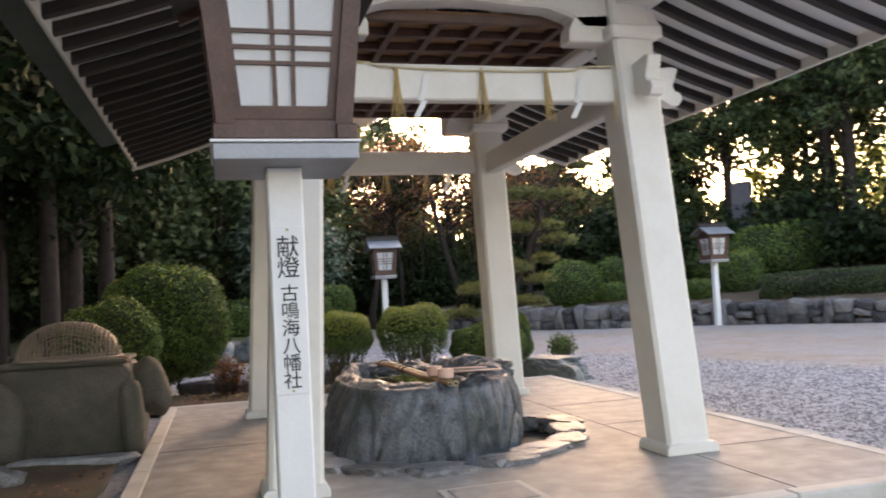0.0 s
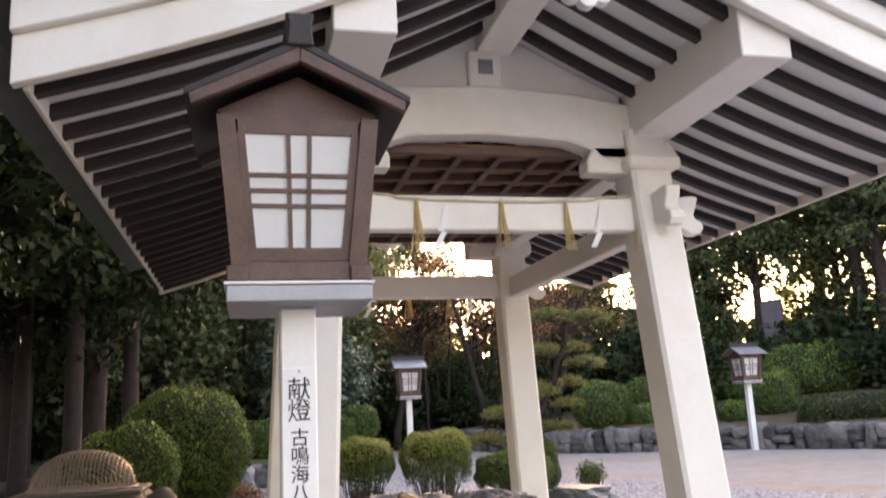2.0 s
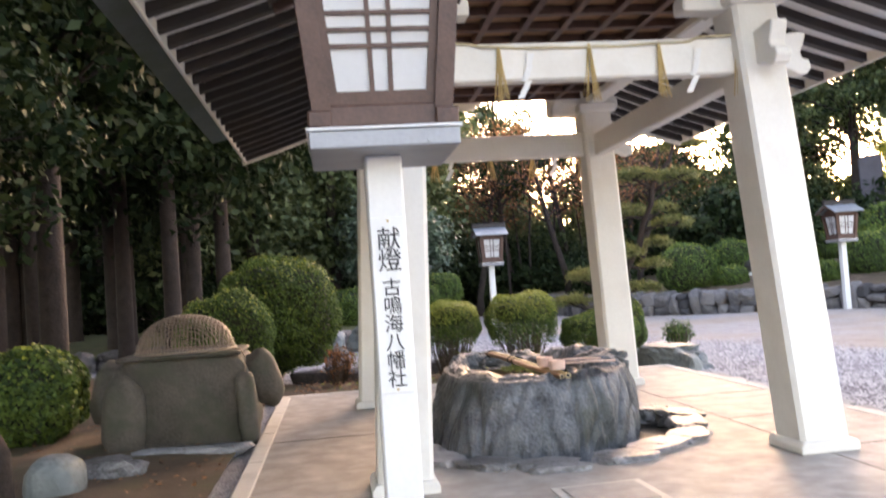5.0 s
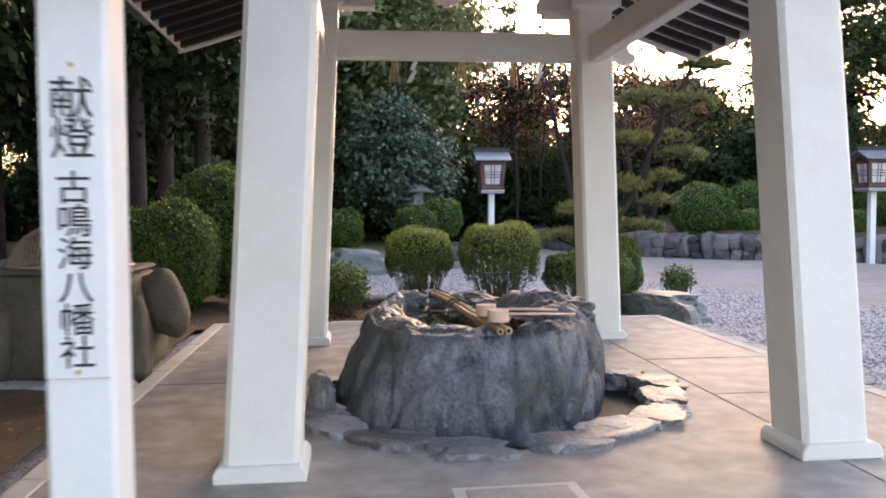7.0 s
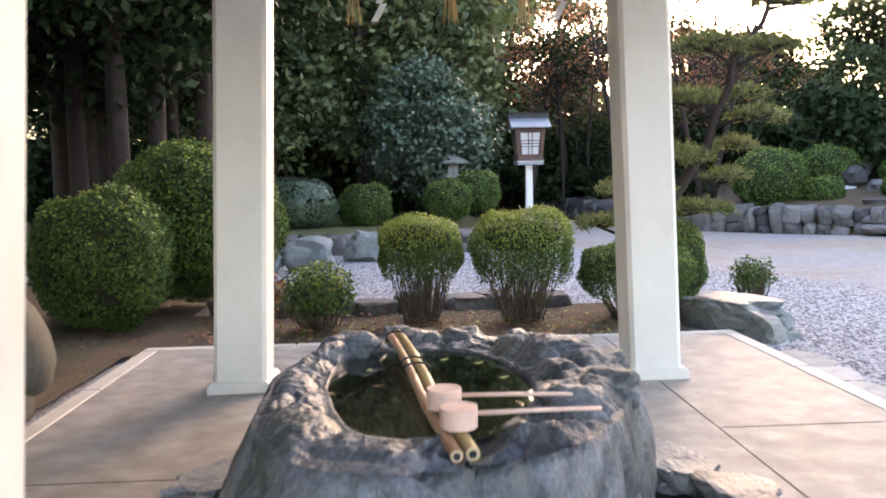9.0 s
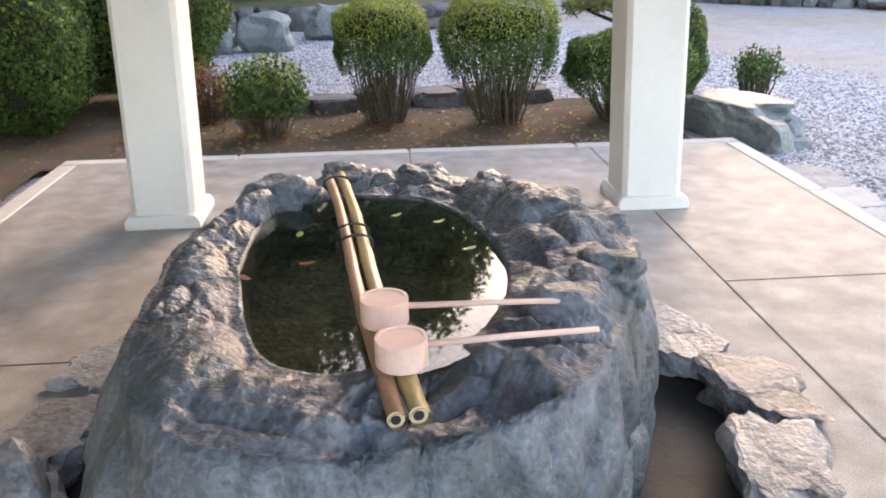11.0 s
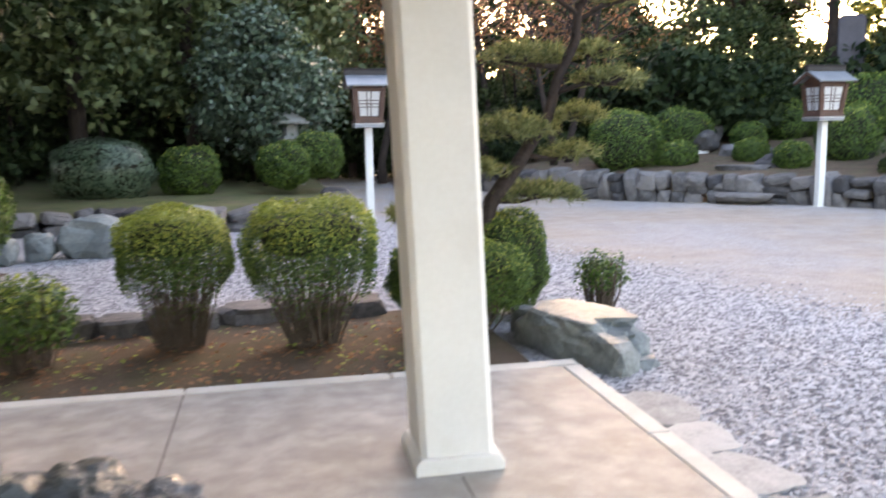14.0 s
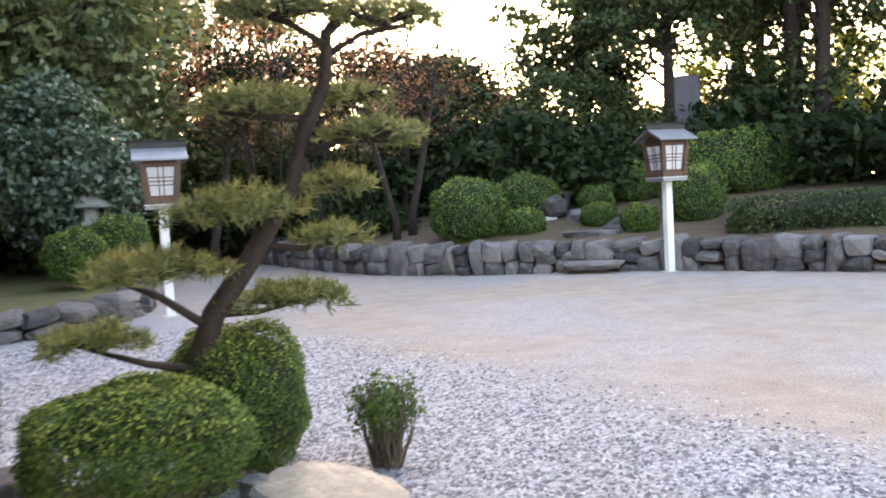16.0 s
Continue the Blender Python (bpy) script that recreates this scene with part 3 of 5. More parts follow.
# copper roofing in horizontal courses
sheetx = [i * (EX + 0.42) / 14 for i in range(15)]
for sx in (-1, 1):
    for a, b in zip(sheetx, sheetx[1:]):
        lip = [(sx * a, roof_z(a) + 0.585), (sx * b, roof_z(b) + 0.60), (sx * b, roof_z(b) + 0.405), (sx * a, roof_z(a) + 0.405)]
        part("copper_course", prism(lip, "y", RY0 - 0.16, RY1 + 0.16, 0.004), M_COPPER, pav)
for i, (a, b) in enumerate(zip(sheetx, sheetx[1:])):
    for sx in (-1, 1):
        for k in range(9):
            y = RY0 - 0.10 + (k + (0.5 if i % 2 else 0.0)) * (RY1 - RY0 + 0.2) / 9
            ra, rb = roof_z(a), roof_z(b)
            seam = [(sx * a, ra + 0.586), (sx * b, rb + 0.601), (sx * b, rb + 0.609), (sx * a, ra + 0.594)]
            part("copper_seam", prism(seam, "y", y - 0.006, y + 0.006), M_COPPER, pav)
    for sy, yy in ((-1, RY0 - 0.16), (1, RY1 + 0.16)):
        for sx in (-1, 1):
            lip = [(sx * b, roof_z(b) + 0.41), (sx * (b - 0.008), roof_z(b) + 0.41), (sx * (b - 0.008), roof_z(b) + 0.59), (sx * b, roof_z(b) + 0.59)]
            part("copper_seam", prism(lip, "y", yy - 0.006, yy + 0.006), M_COPPER, pav)
part("ridge_cap", prism([(-0.2, 4.50), (0.2, 4.50), (0.17, 4.80), (-0.17, 4.80)], "y", RY0 - 0.22, RY1 + 0.22, 0.02), M_COPPER, pav)
# the roof sits a little off the pillars' middle
for o in list(pav.children):
    if o.name.split(".")[0] in ("purlin", "rafter", "soffit", "eaves_board", "verge_board", "upper_verge_board", "ridge_pendant", "copper_course", "copper_seam", "ridge_cap"):
        o.location.x += 0.08
# coffered ceiling
cx0, cy0 = 1.08, 1.52
part("ceiling_panel", box(-cx0, cx0, -cy0, cy0, 3.15, 3.175, 0), M_PANEL, pav, "brown boarded ceiling above a dark lattice")
for k in range(8):
    x = -cx0 + 2 * cx0 * k / 7
    part("ceiling_rib", box(x - 0.028, x + 0.028, -cy0, cy0, 3.085, 3.149, 0.004), M_BROWN, pav)
for k in range(10):
    y = -cy0 + 2 * cy0 * k / 9
    part("ceiling_rib", box(-cx0, cx0, y - 0.027, y + 0.027, 3.087, 3.147, 0.004), M_BROWN, pav)

# sacred ropes with straw tassels and paper streamers
def sacred_rope(y, front, z):
    r = thing("straw_rope", pose(0, y, 0), "thin straw rope with tassels and paper streamers hung along the beam", "rope", "sacred ropes")
    n = 40
    pts = [(-1.28 + 2.56 * i / n, 0.01 * math.sin(i * 1.1), z + 0.03 + 0.06 * (2 * i / n - 1) ** 2 - (0.02 if 0.2 < i / n < 0.8 else 0)) for i in range(n + 1)]
    part("cord", tube(pts, 0.008, 6), M_ROPE, r)
    random.seed(int(abs(y) * 10))
    for x in (-1.12, -0.58, 0.02, 0.49, 1.04):
        bm = bmesh.new()
        for k in range(16):
            dx, dy = random.uniform(-0.055, 0.055), random.uniform(-0.03, 0.03)
            tube([(x + dx * 0.12, dy * 0.2, z + 0.03), (x + dx * 0.4, dy * 0.5, z - 0.12), (x + dx, dy, z - 0.30 - random.uniform(0, 0.05))], [0.0035, 0.003, 0.002], 4, bm)
        part("tassel", bm, M_STRAW, r)["kind"] = "stuff"
    for x in (-0.36, 0.78):
        bm = bmesh.new()
        for k, (a, b, c, d) in enumerate(((0.0, 0.03, -0.02, 0.10), (0.03, 0.03, -0.10, 0.20), (0.0, 0.03, -0.20, 0.31))):
            prism([(x - 0.03 - 0.012 * k, z + c), (x + 0.012 - 0.012 * k, z + c), (x - 0.012 - 0.03 * k, z - d), (x - 0.055 - 0.03 * k, z - d)], "y", -0.004 + 0.005 * k, -0.002 + 0.005 * k, bm=bm)
        part("paper_streamer", bm, M_WHITE, r)
    return r


sacred_rope(0.165 - ty - 0.075, True, 2.68)
sacred_rope(0.165 + ty + 0.075, False, 2.62)

# ---- lanterns on posts ----
# Metal roof paled so that its colour carries the sky's reflection.
M_SKYLIT_ROOF = material("skylit_metal_roof", (0.17, 0.19, 0.21), (0.26, 0.28, 0.30), 0.4, 3, 30, 0.15, metal=0.3)


def lantern(m, label, sign=False):
    L = thing("post_lantern", m, label, "lantern", "post lanterns")
    part("post", box(-0.075, 0.075, -0.075, 0.075, -0.2, 1.84, 0.008), M_WHITE, L)
    part("foot", box(-0.14, 0.14, -0.14, 0.14, -0.2, 0.02, 0.015), M_KERB, L)
    part("tray", box(-0.29, 0.29, -0.29, 0.29, 1.838, 1.905, 0.004), M_STEEL, L, "grey metal tray")
    part("tray_rim", box(-0.30, 0.30, -0.30, 0.30, 1.907, 1.918, 0.002), M_WHITE, L)
    for s in (-1, 1):
        part("bolt", tube([(s * 0.17, -0.296, 1.86), (s * 0.17, -0.288, 1.86)], 0.012, 8), M_STEEL, L)
    body = part("base_frame", box(-0.265, 0.265, -0.265, 0.265, 1.92, 2.01, 0.01), M_BROWN, L)
    for sx in (-1, 1):
        for sy in (-1, 1):
            part("corner_block", box(sx * 0.245 - 0.045, sx * 0.245 + 0.045, sy * 0.245 - 0.045, sy * 0.245 + 0.045, 1.92, 1.985, 0.006), M_BROWN, body)
            bm = bmesh.new()
            rr = []
            for z, c in ((1.985, 0.235), (2.60, 0.295)):
                rr.append([bm.verts.new((sx * c + a * 0.036, sy * c + b * 0.036, z)) for a, b in ((-1, -1), (1, -1), (1, 1), (-1, 1))])
            bm.faces.new(list(reversed(rr[0])))
            bm.faces.new(rr[1])
            for k in range(4):
                bm.faces.new((rr[0][k], rr[0][(k + 1) % 4], rr[1][(k + 1) % 4], rr[1][k]))
            part("corner_post", bm, M_BROWN, L)
    for q in range(4):
        rot = Matrix.Rotation(q * math.pi / 2, 4, "Z")

        def face(name, x0, x1, x2, x3, z0, z1, mat, depth, proud, holder):
            """A flat piece on a sloping side: widths x0..x1 below and x2..x3 above."""
            bm = bmesh.new()
            vs = []
            for dd in (0.0, depth):
                for x, z in ((x0, z0), (x1, z0), (x3, z1), (x2, z1)):
                    y = -(0.232 + (z - 1.985) / 0.615 * 0.060) - proud + dd
                    vs.append(bm.verts.new(rot @ Vector((x, y, z))))
            for f in ((0, 1, 2, 3), (7, 6, 5, 4), (0, 4, 5, 1), (1, 5, 6, 2), (2, 6, 7, 3), (3, 7, 4, 0)):
                bm.faces.new([vs[i] for i in f])
            bmesh.ops.recalc_face_normals(bm, faces=bm.faces)
            return part(name, bm, mat, holder)

        pane = face("paper_pane", -0.19, 0.19, -0.235, 0.235, 2.06, 2.54, M_PAPER, 0.006, 0.0, L)
        face("sash_rail", -0.20, 0.20, -0.205, 0.205, 2.0, 2.062, M_BROWN, 0.03, 0.012, pane)
        face("sash_rail", -0.245, 0.245, -0.25, 0.25, 2.535, 2.60, M_BROWN, 0.03, 0.012, pane)
        for s in (-1, 1):
            face("sash_stile", s * 0.19 - 0.016, s * 0.19 + 0.016, s * 0.235 - 0.016, s * 0.235 + 0.016, 2.062, 2.535, M_BROWN, 0.03, 0.012, pane)
            face("glazing_bar", s * 0.036 - 0.009, s * 0.036 + 0.009, s * 0.044 - 0.009, s * 0.044 + 0.009, 2.062, 2.535, M_BROWN, 0.016, 0.010, pane)
        for z in (2.235, 2.298, 2.362):
            w = 0.19 + (z - 2.06) / 0.48 * 0.045 - 0.012
            face("glazing_bar", -w, w, -w, w, z - 0.008, z + 0.008, M_BROWN, 0.016, 0.013, pane)
    part("gable_block", prism([(-0.30, 2.60), (0.30, 2.60), (0.33, 2.64), (0.0, 2.80), (-0.33, 2.64)], "y", -0.27, 0.27), M_BROWN, L)
    roof = None
    for s in (-1, 1):
        slab = [(0.0, 2.86), (s * 0.45, 2.635), (s * 0.45, 2.665), (0.0, 2.895)]
        roof = part("roof_slope", prism(slab, "y", -0.44, 0.44, 0.003), M_DARKWOOD if sign else M_SKYLIT_ROOF, L)
        bd = [(0.0, 2.80), (s * 0.425, 2.60), (s * 0.435, 2.655), (0.0, 2.872)]
        for yy in (-0.415, 0.415):
            part("bargeboard", prism(bd, "y", yy - 0.02, yy + 0.02, 0.004), M_BROWN, roof)
    part("ridge", prism([(-0.055, 2.86), (0.055, 2.86), (0.045, 2.96), (0.06, 3.0), (-0.06, 3.0), (-0.045, 2.96)], "y", -0.46, 0.46, 0.006), M_DARKWOOD, L)
    if sign:
        sb = part("sign_board", box(-0.070, 0.070, -0.083, -0.077, 0.875, 1.585, 0.002), M_WHITE, L, "white board with vertical black characters")
        z = 1.545
        for ch in "献燈 古鳴海八幡社":
            if ch == " ":
                z -= 0.03
                continue
            size = 0.098 if ch in "献燈" else 0.078
            cu = bpy.data.curves.new("character", "FONT")
            cu.body, cu.size, cu.align_x, cu.align_y = ch, size, "CENTER", "TOP_BASELINE"
            cu.materials.append(M_INK)
            cu.offset = 0.0004
            cu.extrude = 0.0006
            o = new("character", cu)
            o.parent = sb
            o.matrix_basis = pose(0, -0.0845, z - size * 0.85, 90)
            z -= size * (0.90 if ch in "献燈" else 0.94)
        part("cable", tube([(-0.084, -0.03, 0.42), (-0.087, -0.035, 0.2), (-0.09, -0.05, 0.06), (-0.11, -0.08, -0.04)], 0.008, 6), M_TIE, L, "black cable down the post")
        for zz in (1.57, 0.89):
            bm = tube([(0, -0.086, zz), (0, -0.082, zz)], 0.006, 8)
            part("screw", bm, M_BAMBOO, sb)
    return L


lantern(pose(-1.505, -3.555, 0.052) @ Matrix.Scale(0.90, 4), "brown wooden lantern on a white post with a lettered sign", sign=True)
A = lantern(pose(2.49, 14.80, -0.24, rz=90), "wooden lantern with paper panes on a white post by the bank")
copy_thing(A, pose(12.06, 13.80, -0.24, rz=90))

# ---- stone basin ----
basin = thing("stone_basin", pose(-0.17, -0.07, -0.075), "wet blue-grey rock basin full of still water", "water basin")


def basin_outline(a):
    c, s = math.cos(a), math.sin(a)
    r = 1 / math.sqrt((c / (0.74 if c > 0 else 0.69)) ** 2 + (s / 1.02) ** 2)
    return r * (1 + 0.05 * math.sin(2 * a + 0.6) + 0.04 * math.cos(3 * a) + 0.03 * math.sin(5 * a))


def pool_outline(a):
    c, s = math.cos(a), math.sin(a)
    q = 2.6 if c > 0 else (6.0 if s < 0 else 3.6)
    r = 1 / (abs(c / (0.44 if c > 0 else 0.405)) ** q + abs(s / 0.69) ** q) ** (1 / q)
    return r * (1 + 0.04 * (0.6 + 0.4 * c) * math.sin(3 * a + 2))


def lumps(p, f, warp=0.12):
    """Rounded lumps parted by creases, 0 in the crease and 1 on the back."""
    q = Vector(p) * f
    q += Vector((noise.noise(q * 1.7), noise.noise(q * 1.7 + Vector((5, 5, 5))), noise.noise(q * 1.7 + Vector((9, 2, 7))))) * warp * f * 0.5
    d, _ = noise.voronoi(q)
    k = min(1.0, max(0.0, (d[1] - d[0]) * 1.9))
    return math.sqrt(k * (2 - k))


bm = bmesh.new()
N = 420
profile = [("wall", k / 14) for k in range(15)] + [("rim", k / 26) for k in range(1, 27)] + [("pool", k / 5) for k in range(1, 6)]
rings = []
for kind, u in profile:
    ring = []
    for i in range(N):
        a = 2 * math.pi * i / N
        ro, rp = basin_outline(a), pool_outline(a)
        ca, sa = math.cos(a), math.sin(a)
        px, py = -0.09 + rp * ca, 0.02 + rp * sa
        if ca < 0:
            px += 0.03 + 0.15 * max(0.0, 0.02 - py) / 0.69
        front = max(0.0, -sa)
        ox, oy = ro * ca, ro * sa * (1 + 0.04 * front)
        if kind == "wall":
            k = 1.06 - 0.06 * u + 0.05 * math.sin(u * 3.0) + 0.27 * (1 - u) ** 1.2 * max(0.0, -ca) ** 1.4
            x, y, z = ox * k, oy * k, -0.02 + 0.60 * u
        elif kind == "rim":
            x, y = ox + (px - ox) * u, oy + (py - oy) * u
            z = 0.570 + 0.045 * math.sin(math.pi * min(1, u * 1.1))
            notch = abs(a - math.radians(279)) / 0.30
            if notch < 1:
                z -= 0.12 * (1 - notch * notch)
            if a < math.radians(60) or a > math.radians(305):
                z += 0.04 * math.sin(math.pi * u)
        else:
            x, y, z = px - 0.02 * u * ca, py - 0.02 * u * sa, 0.585 - 0.36 * u
        p = Vector((x, y, z))
        if kind == "rim":
            edge = min(1.0, 4 * u, 3.5 * (1.05 - u))
            calm = 0.45 if (math.radians(150) < a < math.radians(268)) else 1.0
            big, small = lumps(p, 3.1), lumps(p + Vector((2, 4, 1)), 9.0)
            p.z += ((big - 0.75) * 0.075 * calm + (small - 0.7) * 0.014 + noise.noise(p * 2.6) * 0.05 * calm + noise.noise(p * 26) * 0.010 + noise.noise(p * 60) * 0.005) * edge
            p.x += noise.noise(p * 5 + Vector((8, 0, 0))) * 0.03 * edge
            p.y += noise.noise(p * 5 + Vector((0, 8, 0))) * 0.03 * edge
        elif kind == "wall":
            s = Vector((p.x, p.y, p.z * 0.45))
            d = ((lumps(s, 3.0) - 0.7) * 0.075 + (lumps(s + Vector((3, 1, 2)), 8.0) - 0.7) * 0.022) * min(1, 3.0 * (1.08 - u)) + noise.noise(Vector((p.x * 22, p.y * 22, p.z * 4))) * 0.010 + noise.noise(p * 45) * 0.003
            p.x += ca * d
            p.y += sa * d
        w = a - math.radians(263) - 0.03 * math.sin(u * 9)
        if kind != "pool" and abs(w) < 0.022:
            p.x -= ca * 0.022
            p.y -= sa * 0.022
            p.z -= 0.035 if kind == "rim" else 0
        ring.append(bm.verts.new(p))
    rings.append(ring)
for a, b in zip(rings, rings[1:]):
    for i in range(N):
        f = bm.faces.new((a[i], a[(i + 1) % N], b[(i + 1) % N], b[i]))
        f.smooth = True
bm.faces.new(rings[-1])
bmesh.ops.recalc_face_normals(bm, faces=bm.faces)
part("rock_body", bm, M_ROCK, basin)
# loose-looking knobs on the rim
random.seed(5)
for a, rr, s in ((118, 0.93, 0.15), (100, 0.95, 0.12), (35, 0.86, 0.16), (15, 0.88, 0.14), (340, 0.86, 0.16), (318, 0.80, 0.15), (60, 0.92, 0.11), (80, 0.95, 0.10)):
    t = math.radians(a)
    r = basin_outline(t) * rr
    b = rock(s * 0.85, s * random.uniform(0.6, 0.95), s * 0.5, a, 0.38, sub=4, freq=1.5, smooth=True)
    bmesh.ops.translate(b, vec=(r * math.cos(t), r * math.sin(t), 0.575), verts=b.verts)
    part("rim_rock", b, M_ROCK, basin)
bm = bmesh.new()
bm.faces.new([bm.verts.new((-0.09 + 1.06 * pool_outline(2 * math.pi * i / 72) * math.cos(2 * math.pi * i / 72), 0.02 + 1.06 * pool_outline(2 * math.pi * i / 72) * math.sin(2 * math.pi * i / 72), 0.555)) for i in range(72)])
water = part("water", bm, M_WATER, basin, "still dark water reflecting the roof")
water.visible_shadow = False
M_ALGAE = material("algae_bottom", (0.012, 0.014, 0.005), (0.045, 0.045, 0.014), 0.9, 4, 40, 0.4)
bm = bmesh.new()
bm.faces.new([bm.verts.new((-0.09 + 1.02 * pool_outline(2 * math.pi * i / 48) * math.cos(2 * math.pi * i / 48), 0.02 + 1.02 * pool_outline(2 * math.pi * i / 48) * math.sin(2 * math.pi * i / 48), 0.22)) for i in range(48)])
part("basin_bottom", bm, M_ALGAE, basin)

# flat stones round the drain
random.seed(11)
for k in range(17):
    a = 2 * math.pi * (k + 0.3) / 17 + random.uniform(-0.05, 0.05)
    if math.sin(a) > 0.62:
        continue
    ex, ey = moat_edge(a)
    st = thing("edging_stone", pose(ex + 0.05 * math.cos(a), ey + 0.05 * math.sin(a), -0.015, rz=math.degrees(a) + 90), "flat wet edging stone round the basin's drain", "stone", "edging stones")
    part("stone", rock(random.uniform(0.19, 0.24), random.uniform(0.115, 0.15), 0.105, k + 40, 0.36, 0.5, 4, 1.6), M_FLATROCK, st)

# bamboo rest and ladles
def bamboo(a, b, r, mat, label):
    a, b = Vector(a), Vector(b)
    d = b - a
    t = thing("bamboo_pole", Matrix.Translation(a), label, "bamboo pole", "bamboo poles over the basin")
    n = 24
    pts, rad = [], []
    for i in range(n + 1):
        u = i / n
        pts.append(d * u + Vector((0.006 * math.sin(u * 7), 0, 0.004 * math.sin(u * 5))))
        rad.append(r * (1.0 + (0.13 if i % 5 == 2 else 0)) * (0.82 + 0.18 * u))
    part("pole", tube([tuple(p) for p in pts], rad, 12, cap=False), mat, t)
    e = d.normalized()
    part("cut_end", tube([tuple(d - e * 0.006), tuple(d - e * 0.004)], r * 0.97, 12), M_PALEWOOD, t, "pale cut end")
    # Flat black disc that paints the dark of the hollow onto the closed end.
    part("hollow", tube([tuple(d - e * 0.0038), tuple(d - e * 0.002)], r * 0.55, 10), M_TIE, t)
    return t


M_PALEWOOD = material("cut_bamboo", (0.55, 0.42, 0.24), (0.66, 0.53, 0.34), 0.6, 20, 80, 0.1)
bamboo((-0.385, 0.66, 0.560), (-0.160, -0.985, 0.510), 0.020, M_BAMBOO2, "reddish bamboo pole lying across the basin")
bamboo((-0.342, 0.70, 0.563), (-0.112, -0.975, 0.512), 0.022, M_BAMBOO, "yellow bamboo pole lying across the basin")
cords = thing("cord_ties", pose(-0.3, 0.25, 0.545), "black cord ties binding two bamboo poles", "cord")
for u in (0.06, 0.37, 0.43):
    c = Vector((-0.364 + 0.236 * u, 0.68 - 1.67 * u, 0.566 - 0.04 * u)) - Vector((-0.3, 0.25, 0.545))
    loop = [(c.x + 0.052 * math.cos(q), c.y + 0.004 * math.sin(q * 2), c.z + 0.029 * math.sin(q)) for q in [2 * math.pi * k / 20 for k in range(21)]]
    part("tie", tube(loop, 0.0045, 6), M_TIE, cords)


def ladle(x, y, z, ang, label):
    L = thing("wooden_ladle", pose(x, y, z, rz=ang), label, "ladle", "ladles on the basin")
    R, h = 0.060, 0.068
    part("cup", lathe([(R * 0.86, 0.0), (R * 0.94, 0.0), (R, 0.004), (R * 1.0, h - 0.004), (R * 0.985, h), (R * 0.84, h), (R * 0.82, h - 0.003), (0.0005, h - 0.003)], 40, smooth=False), M_LADLE, L)
    part("handle", tube([(R - 0.012, 0, h * 0.60), (R + 0.2, 0, h * 0.50), (R + 0.415, 0, h * 0.34)], [0.0085, 0.008, 0.0075], 8), M_LADLE, L)
    return L


ladle(-0.178, -0.600, 0.548, 3, "pale wooden ladle lying upside down on the bamboo")
ladle(-0.142, -0.800, 0.541, 9, "pale wooden ladle turned upside down beside another")
random.seed(3)
for x, y in ((-0.47, 0.25), (-0.42, -0.02), (-0.60, -0.12), (0.02, 0.33), (-0.13, 0.42), (0.10, 0.05)):
    lf = thing("fallen_leaf", pose(x, y, 0.4815, rz=random.uniform(0, 360)), "small fallen leaf floating on the water", "leaf", "floating leaves")
    bm = bmesh.new()
    ring = [bm.verts.new((0.028 * math.cos(q), 0.012 * math.sin(q) * (1 + 0.3 * math.cos(q)), 0.002 + 0.002 * math.cos(2 * q))) for q in [2 * math.pi * k / 10 for k in range(10)]]
    bm.faces.new(ring)
    part("blade", bm, M_LEAF_Y if y > 0 else M_MAPLE, lf)

# ---- old stone trough with its wire dome ----
well = thing("carved_stone_trough", pose(-3.08, 1.08, -0.06) @ Matrix.Scale(0.93, 4), "old mossy carved stone trough under a wire dome", "stone trough")
bm = bmesh.new()
ol = [(-0.62, 0.0), (-0.66, 0.35), (-0.56, 0.72), (-0.50, 0.86), (0.52, 0.86), (0.60, 0.72), (0.66, 0.4), (0.62, 0.0)]
prism(ol, "y", -0.42, 0.42, 0.05, bm)
bmesh.ops.subdivide_edges(bm, edges=bm.edges[:], cuts=5, use_grid_fill=True)
for v in bm.verts:
    v.co += v.co.normalized() * (noise.noise(v.co * 3) * 0.035 + noise.noise(v.co * 9) * 0.012)
for f in bm.faces:
    f.smooth = True
part("body", bm, M_OLDSTONE, well)
for sx, sy, dx, dz, w, h in ((-1, -1, 0.50, 0.34, 0.20, 0.40), (1, -1, 0.60, 0.32, 0.10, 0.36), (-1, 0, 0.72, 0.52, 0.18, 0.32), (1, 0, 0.72, 0.58, 0.16, 0.30)):
    b = rock(w, 0.17 if sy else 0.22, h, dx * 10 + sx + sy, 0.16, sub=3, smooth=True)
    bmesh.ops.rotate(b, cent=(0, 0, 0), matrix=Matrix.Rotation(radians(-sx * (16 if sy == 0 else 3)), 3, "Y"), verts=b.verts)
    bmesh.ops.translate(b, vec=(sx * dx, -0.40 if sy else 0.05, dz), verts=b.verts)
    part("carved_lobe", b, M_OLDSTONE, well)
part("lip", box(-0.56, 0.56, -0.47, 0.44, 0.845, 0.885, 0.015), M_OLDSTONE, well)
dome = thing("wire_dome", pose(-3.08, 1.08, 0.763) @ Matrix.Scale(0.93, 4), "rusty woven wire dome resting on the trough", "wire dome")
bm = bmesh.new()
H = lambda r: 0.36 * math.sqrt(max(0.0, 1 - r ** 2.2))
for i in range(-13, 14):
    for axis in (0, 1):
        u = i / 13.5
        half = math.sqrt(max(0.0, 1 - u * u))
        pts = []
        for k in range(15):
            w = half * (2 * k / 14 - 1)
            z = H(math.hypot(u, w))
            pts.append((0.47 * u, 0.37 * w, z) if axis == 0 else (0.47 * w, 0.37 * u, z))
        tube(pts, 0.0045, 4, bm, cap=False)
part("mesh", bm, M_WIRE, dome)
